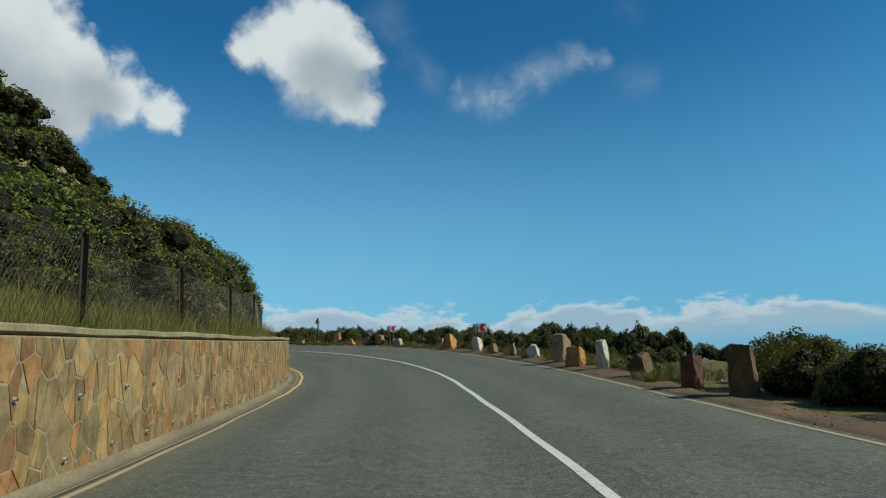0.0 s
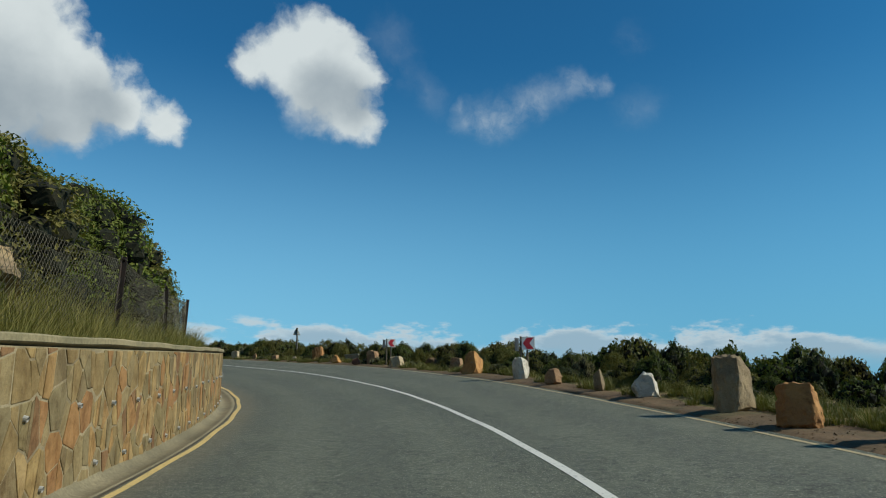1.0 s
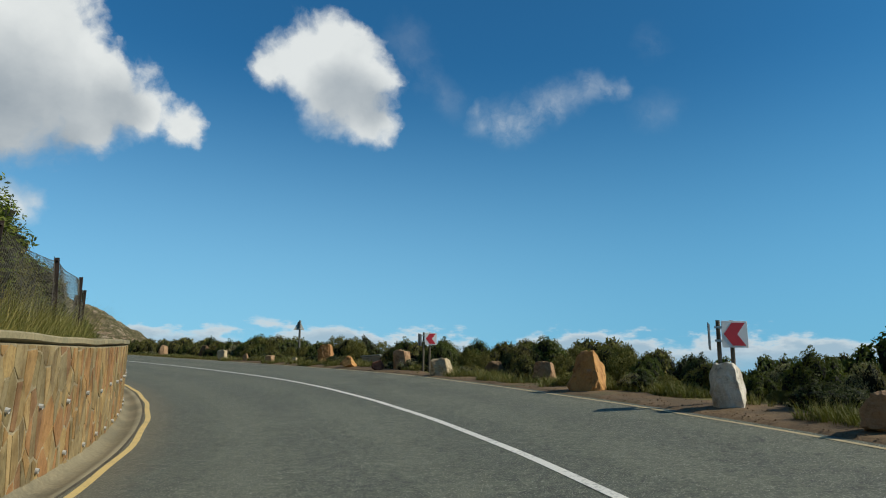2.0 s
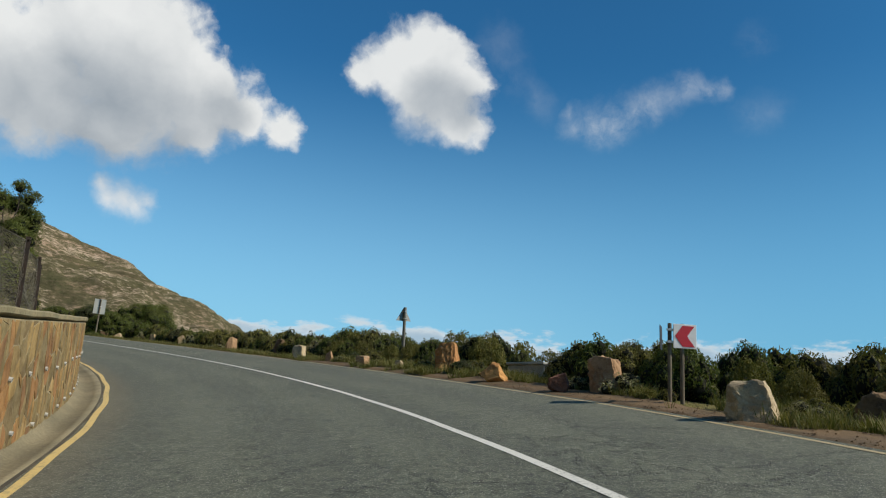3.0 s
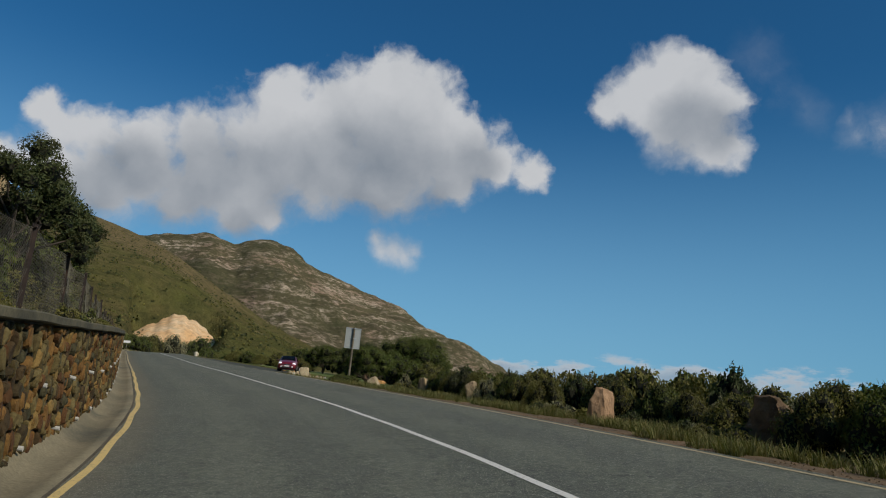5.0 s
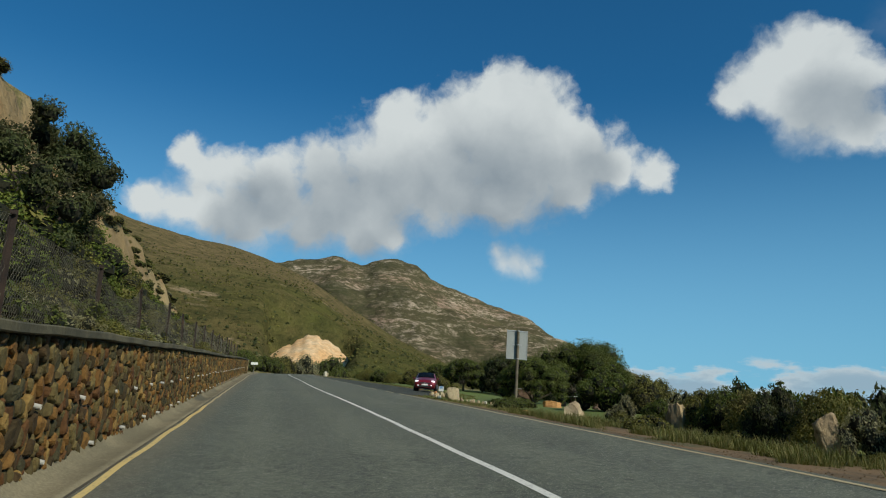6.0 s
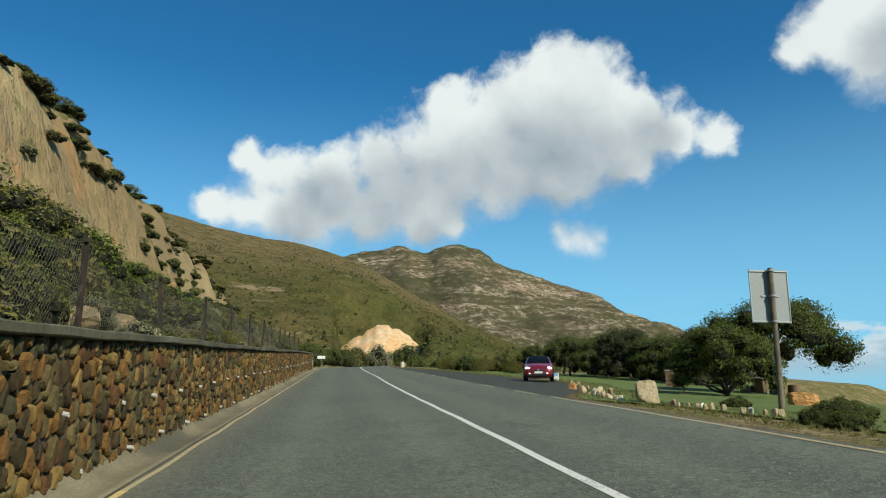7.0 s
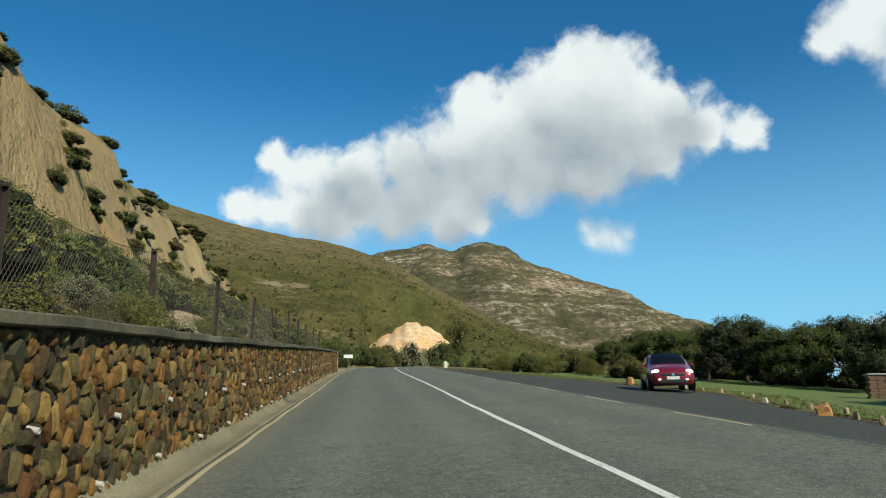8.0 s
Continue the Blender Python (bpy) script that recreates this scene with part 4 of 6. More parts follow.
BARK = grainy("bark", (0.12, 0.095, 0.07), (0.07, 0.055, 0.042), 6.0, 50.0, 0.95, 0.7, 0.02)


def leaves(rng, lumps, count, size, flat=0.35, loose=0.42):
    """Verts and faces of leaves laid over round lumps (centre, radius), mostly near their skins."""
    w = np.array([r * r for _, r in lumps])
    pick = rng.choice(len(lumps), count, p=w / w.sum())
    cen = np.array([c for c, _ in lumps])[pick]
    rad = np.array([r for _, r in lumps])[pick]
    d = rng.normal(size=(count, 3))
    d /= np.linalg.norm(d, axis=1)[:, None]
    d[:, 2] = np.where(rng.random(count) < 0.7, np.abs(d[:, 2]), d[:, 2])
    p = cen + d * (rad * (1.10 - loose + (loose + 0.02) * rng.random(count) ** 0.6 + 0.10 * rng.normal(size=count) * (loose > 0.45)))[:, None]
    nrm = d + rng.normal(size=(count, 3)) * 0.55
    nrm /= np.linalg.norm(nrm, axis=1)[:, None]
    t = np.cross(nrm, rng.normal(size=(count, 3)))
    t /= np.linalg.norm(t, axis=1)[:, None]
    b = np.cross(nrm, t)
    L = (size * (0.6 + 0.8 * rng.random(count)))[:, None]
    Wd = L * (flat + 0.2 * rng.random(count))[:, None]
    quad = np.stack([p - t * L, p - b * Wd + nrm * L * 0.15, p + t * L, p + b * Wd + nrm * L * 0.15], 1)
    verts = quad.reshape(-1, 3)
    faces = [(4 * i, 4 * i + 1, 4 * i + 2, 4 * i + 3) for i in range(count)]
    return verts, faces


# added balls that stop the view through the leaves
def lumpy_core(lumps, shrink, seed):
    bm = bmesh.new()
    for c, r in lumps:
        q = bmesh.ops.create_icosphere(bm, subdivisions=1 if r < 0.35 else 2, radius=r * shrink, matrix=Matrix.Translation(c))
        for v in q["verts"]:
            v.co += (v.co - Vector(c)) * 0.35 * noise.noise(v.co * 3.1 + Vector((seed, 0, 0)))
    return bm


def limb(bm, a, b, r0, r1, bend, rng, seg=6, n=4):
    """A crooked limb from a to b."""
    a, b = Vector(a), Vector(b)
    pts = [a.lerp(b, i / n) + Vector(rng.normal(size=3)) * bend * math.sin(math.pi * i / n) for i in range(n + 1)]
    for i in range(n):
        tube(bm, pts[i], pts[i + 1], r0 + (r1 - r0) * i / n, r0 + (r1 - r0) * (i + 1) / n, seg, caps=(i == n - 1))
    return pts


def make_shrub(seed, leaf, count, size, spread=1.0, n_lumps=16, open_=False, label="", sprigs=10, tall=1):
    """A shrub about one metre (or tall metres) high and one metre in radius at spread 1: a mound of overlapping leaf clumps."""
    rng = np.random.default_rng(seed)
    ob = thing("shrub", Matrix(), label, "shrub", "roadside shrubs")
    lumps = []
    for i in range(n_lumps):
        a, q = 2.4 * i + rng.uniform(-0.5, 0.5), math.sqrt((i + 0.4) / n_lumps)
        r = rng.uniform(0.20, 0.30) * (0.8 if open_ else 1.0)
        top = 1.0 - 0.45 * q * q + rng.uniform(-0.14, 0.03)
        top *= tall
        for k in range(2 * tall):          # a column of clumps, the lower ones under every other
            if k == 0 or i % 2 or tall > 1:
                a2, q2 = a + k * rng.uniform(-0.5, 0.5), q * rng.uniform(0.85, 1.08) if k else q
                lumps.append((np.array([math.cos(a2) * q2 * 0.72 * spread, math.sin(a2) * q2 * 0.72 * spread, max(r * 0.6, (top - r) * (1 - k / (2 * tall) * 1.1))]), r))
    solid = len(lumps)
    for i in range(sprigs):
        c, r = lumps[rng.integers(solid)]
        o = rng.normal(size=3)
        o[2] = abs(o[2]) + 0.4
        lumps.append((c + o / np.linalg.norm(o) * r * 1.0, rng.uniform(0.05, 0.10)))
    bm = bmesh.new()
    for i in range(9 if open_ else 6):
        c, r = lumps[rng.integers(len(lumps))]
        limb(bm, (rng.uniform(-0.1, 0.1), rng.uniform(-0.1, 0.1), -0.05), c, 0.022, 0.007, 0.05, rng, 5, 3)
    part("branches", bm, BARK, ob)
    v, f = leaves(rng, lumps, count, size)
    from_data("foliage", v, f, leaf, ob)
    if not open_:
        # near-black filler, shade painted behind the leaves
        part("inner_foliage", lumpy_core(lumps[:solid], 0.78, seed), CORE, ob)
    return ob


D = "dense dark green coastal shrub"
SHRUBS = [make_shrub(1, LEAF_A, 8400, 0.027, label=D + " with small leaves"),
          make_shrub(2, LEAF_B, 8000, 0.027, label="olive green coastal shrub with lighter tips"),
          make_shrub(3, LEAF_C, 7600, 0.026, 0.9, label="dusky grey-green twiggy coastal shrub", sprigs=22),
          make_shrub(4, LEAF_A, 8800, 0.028, 1.15, n_lumps=20, label=D + " spreading wide"),
          make_shrub(5, LEAF_B, 6000, 0.026, 0.9, open_=True, n_lumps=18, label="open yellowish-green shrub with bare twigs", sprigs=16),
          make_shrub(6, LEAF_D, 4400, 0.025, 0.9, n_lumps=10, label="silvery grey low shrub on stony soil"),
          make_shrub(7, LEAF_E, 15000, 0.030, 1.0, n_lumps=24, label="tall dense green shrub behind the fence", sprigs=40, tall=2),
          make_shrub(8, LEAF_B, 14000, 0.030, 1.0, n_lumps=22, label="tall olive green shrub behind the fence", sprigs=40, tall=2)]
for k, ob in enumerate(SHRUBS):   # the patterns stand in the hedge above the wall
    ob.matrix_world = Matrix.Translation(at(-3.0 - 1.6 * k, -7.6, terrain(-3.0 - 1.6 * k, -7.6) - 0.1)) @ Matrix.Diagonal((1.5, 1.5, 2.2 if k < 6 else 1.3, 1))

plant_rng = random.Random(77)


FAR = {}     # plants too many to count, gathered by kind


def plant(kind, where, height, radius, sink=0.06, far=False):
    """A copy of a shrub at a place, that high and wide; far ones are gathered into thickets."""
    m = (Matrix.Translation(where - Vector((0, 0, sink * height))) @ pose(0, 0, 0, plant_rng.uniform(-4, 4), plant_rng.uniform(-4, 4), plant_rng.uniform(0, 360))
         @ Matrix.Diagonal((radius, radius * plant_rng.uniform(0.85, 1.15), height * (0.475 if kind > 5 else 0.95), 1)))
    if far:
        FAR.setdefault(kind, []).append(m)
        return
    copy_thing(SHRUBS[kind], Matrix()).matrix_basis = m


def thickets():
    """One object of stuff for each kind of shrub: fewer, larger leaves over a dark filler core."""
    for kind, places in sorted(FAR.items()):
        kids = {o.name.split(".")[0]: o.data for o in SHRUBS[kind].children}
        leaf = np.array([v.co[:] for v in kids["foliage"].vertices]).reshape(-1, 4, 3)
        leaf = leaf[::5 if kind < 6 else 3]
        mid = leaf.mean(axis=1, keepdims=True)
        leaf = ((leaf - mid) * (2.1 if kind < 6 else 1.6) + mid).reshape(-1, 3)
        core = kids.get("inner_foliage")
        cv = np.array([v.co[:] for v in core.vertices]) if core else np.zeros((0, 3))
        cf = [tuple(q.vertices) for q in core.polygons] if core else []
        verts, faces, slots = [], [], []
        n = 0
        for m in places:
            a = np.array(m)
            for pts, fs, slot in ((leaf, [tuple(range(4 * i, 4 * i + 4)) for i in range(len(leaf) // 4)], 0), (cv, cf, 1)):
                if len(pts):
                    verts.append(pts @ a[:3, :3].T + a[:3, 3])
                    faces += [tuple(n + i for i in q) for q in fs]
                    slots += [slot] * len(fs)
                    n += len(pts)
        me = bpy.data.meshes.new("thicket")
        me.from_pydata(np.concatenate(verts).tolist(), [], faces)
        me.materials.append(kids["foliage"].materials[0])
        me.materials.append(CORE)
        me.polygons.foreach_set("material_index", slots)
        tagged(new("thicket", me), "tangled coastal scrub behind the nearer shrubs", "thicket", kind="stuff")


# hedge behind the fence: height of its top over the road's centre line
HEDGE_TOP = [(-54, 4.1), (2, 4.0), (6, 4.1), (11, 4.45), (17, 4.9), (22, 4.8), (27, 4.8), (31.6, 4.0), (35.3, 3.2), (41, 3.0), (44.6, 2.8), (54, 2.4), (61, 2.7), (70, 3.2), (80, 3.0)]
s = -56.0
while s < 74:
    for row, lat in enumerate((-7.2, -8.8)):
        la = lat + plant_rng.uniform(-0.3, 0.3)
        z = terrain(s, la)
        h = deck(s, 0) + linear(HEDGE_TOP, s) + (0.45 if row else 0) + plant_rng.uniform(-0.35, 0.12) - z
        if h > 0.6:
            plant(plant_rng.choice((0, 3, 2, 1) if row > 0 or s < 2 or s > 58 else (6, 6, 6, 7)), at(s, la, z), h, max(1.05, 0.50 * h) * plant_rng.uniform(0.95, 1.15), far=row > 0 or s < 2 or s > 58)
    s += 1.2 if s > -2 else 2.6

# hedge on the seaward side: height of its top over the road's centre line
SEA_TOP = [(3.3, 0.85), (6.6, 0.81), (8.7, 0.81), (9.5, 0.45), (10.4, 0.23), (12.6, 0.18), (15.7, 0.27), (17.9, 0.50), (19.4, 0.72), (22.0, 1.35), (25.6, 1.44), (28.3, 1.67),
    (31.1, 1.12), (33.0, 1.03), (35.8, 1.48), (37.7, 1.71), (39.6, 1.53), (42.5, 1.48), (44.9, 1.44), (45.7, 0.32), (49.2, 0.32), (50.2, 1.53), (52.6, 2.07), (54.6, 1.53),
    (56.1, 1.17), (58.1, 1.71), (60.6, 2.07), (63.6, 1.8), (65.6, 1.53), (69.7, 1.71), (73.7, 1.62), (77.7, 1.57), (81.7, 1.44), (85.7, 0.99), (87.7, 0.54)]
SEA_LAT = [(0, 5.9), (18, 5.4), (30, 5.5), (41, 5.5), (52, 5.4), (60, 5.9), (68, 6.8), (100, 7.8)]     # the hedge's front row
s = 3.0
while s < 86.5:
    for row, lat in enumerate((0.0, 1.5, 3.4)):
        if row == 0 and plant_rng.random() < 0.08:
            continue
        la = linear(SEA_LAT, s) + lat + plant_rng.uniform(-0.4, 0.4)
        z = terrain(s, la)
        want = linear(SEA_TOP, s) + 0.20
        h = deck(s, 0) + want + plant_rng.uniform(-0.40, 0.06) - z - (0.35 if row == 0 else 0.0)
        if h > 0.22 and want > 0.60:
            plant(plant_rng.choice((0, 1, 1, 2, 4, 4, 3, 5)), at(s, la, z), h, max(0.5, 0.60 * h) * plant_rng.uniform(0.85, 1.15), far=row > 1 or (row == 1 and not 30 < s < 62))
    s += 1.0

for k in range(90):       # low weeds between the stones
    s = plant_rng.uniform(14, 84)
    la = linear([(14, 4.9), (36, 4.8), (48, 4.5), (60, 4.6), (68, 5.6), (84, 6.2)], s) + plant_rng.uniform(-0.5, 0.6)
    size = plant_rng.uniform(0.2, 0.5)
    plant(plant_rng.choice((2, 2, 4, 1, 5)), at(s, la, terrain(s, la)), size, size * plant_rng.uniform(0.8, 1.3), far=k > 34)

# scrub on the bank and along the cliff's edge
for k in range(420):
    s, la = plant_rng.uniform(55, 165), -plant_rng.uniform(5.9, 14.0)
    if s < 115 and la < -10.2:
        continue
    size = plant_rng.uniform(0.45, 1.0) * (0.85 if la > -7.5 else 1.7 if la > -9.6 else 0.36)
    plant(plant_rng.choice((1, 1, 0, 5, 0, 4, 3)), at(s, la, terrain(s, la)), size, size * plant_rng.uniform(0.8, 1.2), far=k > 24)
for k in range(210):
    s, la = plant_rng.uniform(53, 158), -plant_rng.uniform(12.6, 16.5)
    size = plant_rng.uniform(0.22, 0.55)
    plant(plant_rng.choice((1, 4, 0, 1)), at(s, la, terrain(s, la)), size, size * 1.7, far=True)
for k in range(380):      # the overgrown slope before the bend
    s, la = plant_rng.uniform(-10, 59), -plant_rng.uniform(9.6, 17.0)
    size = plant_rng.uniform(0.5, 1.1)
    plant(plant_rng.choice((1, 1, 0, 3)), at(s, la, terrain(s, la)), size, size * 1.15, far=True)
for k in range(80):      # scrub clinging to the cliff
    s, la = plant_rng.uniform(93, 151), -plant_rng.uniform(9.8, 13.5)
    size = plant_rng.uniform(0.2, 0.5)
    plant(plant_rng.choice((1, 4, 5, 0)), at(s, la, terrain(s, la)), size, size * 1.3, far=True)
for k in range(150):      # the overgrown lower end of the cliff
    s, la = plant_rng.uniform(110, 152), -plant_rng.uniform(7.8, 12.6)
    size = plant_rng.uniform(0.25, 0.60)
    plant(plant_rng.choice((1, 5, 4, 1, 0)), at(s, la, terrain(s, la)), size, size * 1.05, far=True)
for k in range(70):       # pale dry scrub just behind the netting
    s, la = plant_rng.uniform(75, 125), -plant_rng.uniform(5.5, 7.6)
    size = plant_rng.uniform(0.3, 0.75)
    plant(plant_rng.choice((5, 5, 4, 1)), at(s, la, terrain(s, la)), size, size * 1.1, far=k > 30)
# taller bushes between fence and cliff
for s, la, h, r in ((80.7, -7.4, 2.4, 1.3), (83.7, -8.3, 2.8, 1.6), (87.2, -8.6, 3.0, 1.7), (91.0, -8.6, 3.0, 1.7), (95.0, -8.4, 2.7, 1.6), (98.0, -8.6, 2.5, 1.6), (92.2, -7.4, 1.5, 1.0),
                    (89.0, -9.4, 3.0, 1.5), (93.0, -9.6, 3.0, 1.6), (96.5, -9.5, 2.7, 1.5), (100.4, -8.9, 2.2, 1.4), (103.0, -8.5, 2.0, 1.3), (106.0, -8.8, 1.9, 1.3), (109.0, -8.2, 1.7, 1.2),
                    (114.0, -8.0, 1.7, 1.2), (120.0, -8.6, 1.8, 1.3), (126.0, -8.6, 1.6, 1.2)):
    plant(plant_rng.choice((6, 6, 7)), at(s, la, terrain(s, la)), h, r)
for s, la, h, r in ((91.2, 5.9, 0.52, 0.7), (90.4, 5.4, 0.36, 0.45), (91.9, 6.7, 0.45, 0.6)):
    plant(0, at(s, la, terrain(s, la)), h, r)
# bushes of the picnic site and past the lay-by
for s, la, h, r in ((90.2, 9.2, 1.75, 1.5), (88.7, 9.9, 1.5, 1.2),  (95.7, 6.9, 0.32, 0.4), (10.3, 5.2, 1.2, 0.95), (11.4, 6.4, 1.2, 1.2), (9.1, 5.2, 1.1, 0.9), (7.8, 5.2, 1.0, 0.95), (6.4, 5.3, 1.0, 1.0), (5.0, 5.5, 1.1, 1.1), (81.2, 13.5, 2.0, 1.2), (84.2, 13.0, 1.6, 0.7), (45.2, 5.6, 1.2, 0.9), (44.2, 5.3, 1.3, 0.9), (43.2, 5.2, 1.2, 0.9), (42.2, 5.4, 1.3, 0.9),
                    (142.7, 13.5, 1.6, 1.3), (145.7, 11.5, 1.7, 1.4), (149.7, 10.5, 1.9, 1.6), (153.7, 9.5, 1.9, 1.8), (158.7, 10.0, 1.5, 1.5), (163.7, 12.5, 1.6, 1.9), (152.7, 15.0, 2.4, 2.2),
                    (160.7, 17.0, 2.2, 2.4), (170.7, 11.0, 1.2, 1.8), (176.7, 12.0, 1.4, 2.2), (182.7, 13.0, 1.6, 2.4), (138.7, 15.0, 1.8, 1.5), (167.7, 20.0, 2.4, 2.6)):
    plant(plant_rng.choice((0, 1, 1, 4)), at(s, la, terrain(s, la)), h, r)
for s, la, h, r in ((163.0, -6.2, 2.8, 2.2), (167.5, -6.8, 3.0, 2.4), (173.0, -7.2, 3.0, 2.6), (180.7, -8.0, 3.0, 2.4), (188.7, -7.2, 3.2, 2.6), (197.7, -7.5, 3.4, 3.0), (206.0, -7.5, 5.0, 3.4),
                    (213.0, -5.0, 7.2, 4.6), (219.0, -1.0, 7.0, 4.6), (221.0, 5.4, 3.6, 2.6), (224.0, 7.8, 3.2, 2.4), (192.7, -11.0, 3.4, 3.0), (206.7, -13.0, 4.0, 3.6)):
    plant(plant_rng.choice((0, 1, 3, 5)), at(s, la, terrain(s, la)), h, r)


def make_tree(name, seed, height, spread, leaf, count, size, trunk, lumps_n, label, lean=0.0, base=0.35, category="tree", skirt=True):
    """A tree with a forked trunk, limbs and an uneven crown of leaf clumps."""
    rng = np.random.default_rng(seed)
    ob = thing(name, Matrix(), label, category)
    bm = bmesh.new()
    fork = Vector((lean * 0.3 * height, 0, height * base))
    limb(bm, (0, 0, -0.2), fork, trunk, trunk * 0.75, 0.06 * height * 0.3, rng, 8, 5)
    lumps = []
    for i in range(lumps_n):
        a = 2.4 * i + rng.uniform(-0.4, 0.4)
        q = math.sqrt((i + 0.5) / lumps_n)
        r = rng.uniform(0.17, 0.25) * spread
        z = height * (1.0 - 0.40 * q ** 3) - r + rng.uniform(-0.16, 0.03) * height
        c = Vector((math.cos(a) * q * spread * 0.84 + lean * height * 0.5, math.sin(a) * q * spread * 0.84, max(z, height * base * 0.8)))
        lumps.append((np.array(c), r))
        if q > 0.6 and skirt:
            lumps.append((np.array((c.x, c.y, c.z - r * rng.uniform(1.0, 1.7))), r * 0.85))
        if i % 2 == 0:
            limb(bm, fork, c, trunk * 0.42, trunk * 0.10, 0.035 * height, rng, 6, 4)
    lumps_n = len(lumps)
    for i in range(lumps_n):
        c, r = lumps[i]
        o = rng.normal(size=3)
        lumps.append((c + o / np.linalg.norm(o) * r * 0.75, r * 0.45))
    part("trunk", bm, BARK, ob)
    v, f = leaves(rng, lumps, count, size, 0.3, 0.58)
    from_data("crown", v, f, leaf, ob)
    # the crown's inner shade, added as near-black balls
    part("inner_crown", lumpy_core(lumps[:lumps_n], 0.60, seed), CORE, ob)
    return ob


def stand(ob, s, lat, rot=0.0, sink=0.05, scale=1.0):
    ob.matrix_world = Matrix.Translation(at(s, lat, terrain(s, lat) - sink)) @ pose(0, 0, 0, 0, 0, rot) @ Matrix.Scale(scale, 4)
    return ob


T1 = stand(make_tree("milkwood_tree", 31, 4.65, 3.75, LEAF_A, 30000, 0.062, 0.17, 34, "broad dark green milkwood tree on the lawn", 0.0, 0.48, skirt=False), 110.5, 17.8, 40)
stand(make_tree("milkwood_tree", 32, 2.9, 2.3, LEAF_A, 22000, 0.052, 0.12, 24, "low rounded dark green tree on the lawn", 0.0, 0.06), 105.6, 12.6, 10)
T2 = stand(make_tree("milkwood_tree", 33, 4.3, 3.4, LEAF_C, 16000, 0.068, 0.13, 26, "grey-green gnarled tree at the lawn's far side", 0.12, 0.26), 126.0, 24.5, 70)
T3 = stand(make_tree("milkwood_tree", 34, 4.0, 3.0, LEAF_A, 15000, 0.066, 0.12, 24, "olive green bushy tree at the lawn's far side", -0.08, 0.22), 132.0, 23.0, 20)
for k, (s, la, sc, rot) in enumerate(((138.2, 23.0, 1.08, 150), (144.7, 23.4, 1.10, 250), (152.7, 21.5, 0.95, 30), (140.7, 18.4, 0.95, 100),
                                      (134.7, 27.5, 1.08, 20), (148.7, 17.6, 0.8, 310))):
    tree = copy_thing((T2, T3)[k % 2], Matrix())
    tree.matrix_world = Matrix.Translation(at(s, la, terrain(s, la) - 0.05)) @ pose(0, 0, 0, 0, 0, rot) @ Matrix.Scale(sc, 4)
for k in range(16):
    s = 131 + 1.6 * k + plant_rng.uniform(-0.5, 0.5)
    la = 27 + plant_rng.uniform(-1.5, 1.5)
    plant(plant_rng.choice((0, 2, 3)), at(s, la, terrain(s, la)), plant_rng.uniform(1.0, 2.0), plant_rng.uniform(1.2, 1.8), far=True)
stand(make_tree("wild_olive_tree", 35, 4.3, 1.5, LEAF_A, 24000, 0.038, 0.09, 22, "leaning green tree rising over the fence", 0.05, 0.25), 61.8, -6.8, 150)
stand(make_tree("wild_olive_tree", 36, 3.2, 1.5, LEAF_C, 20000, 0.036, 0.09, 18, "dark green tree rising over the fence", 0.0, 0.2), 71.0, -6.8, 20)
stand(make_tree("wild_olive_tree", 37, 4.0, 1.7, LEAF_C, 20000, 0.040, 0.09, 20, "dusky green tree on the bank behind the fence", 0.05, 0.25), 81.7, -7.2, 200)
thickets()

# ---------------------------------------------------------------- boulders along the road
TONES = {"tan": ((0.42, 0.31, 0.17), (0.27, 0.20, 0.12)), "white": ((0.74, 0.68, 0.56), (0.52, 0.45, 0.34)), "orange": ((0.56, 0.30, 0.105), (0.38, 0.185, 0.07)),
         "red": ((0.25, 0.11, 0.065), (0.13, 0.065, 0.045)), "cream": ((0.56, 0.45, 0.28), (0.37, 0.28, 0.17)), "brown": ((0.21, 0.135, 0.07), (0.115, 0.075, 0.042)),
         "pink": ((0.44, 0.275, 0.15), (0.32, 0.195, 0.105))}
WORDS = {"tan": "weathered tan", "white": "pale whitish", "orange": "orange-brown", "red": "dark reddish-brown", "cream": "cream-coloured", "brown": "dark brown", "pink": "light brown"}


def rock_mat(tone):
    a, b = TONES[tone]

    def build(n, bsdf):
        pos = position(n)
        big, mid, small = n.noise(pos, 1.6, 4.0, 0.6, 0.4), n.noise(pos, 6.0, 5.0, 0.68, 0.3), n.noise(pos, 45.0, 4.0, 0.7)
        col = n.mix(n.ramp(big, 0.36, 0.64), a, b)
        col = n.mix(n.ramp(mid, 0.52, 0.74, 0.0, 0.8), col, tuple(c * 0.45 for c in b))
        col = n.mix(n.ramp(n.noise(pos, 3.3, 5.0, 0.7), 0.60, 0.70, 0.0, 0.55), col, (0.34, 0.31, 0.25))
        col = n.mix(n.ramp(small, 0.35, 0.8, 0.0, 0.5), col, n.mix(1.0, col, (0.5, 0.5, 0.5), "MULTIPLY"))
        n.put(bsdf.inputs["Base Color"], col)
        bsdf.inputs["Roughness"].default_value, bsdf.inputs["Specular IOR Level"].default_value = 0.92, 0.2
        bump(n, bsdf, n.math("ADD", mid, n.math("MULTIPLY", small, 0.35)), 0.7, 0.035)
    return material("rock_" + tone, build)


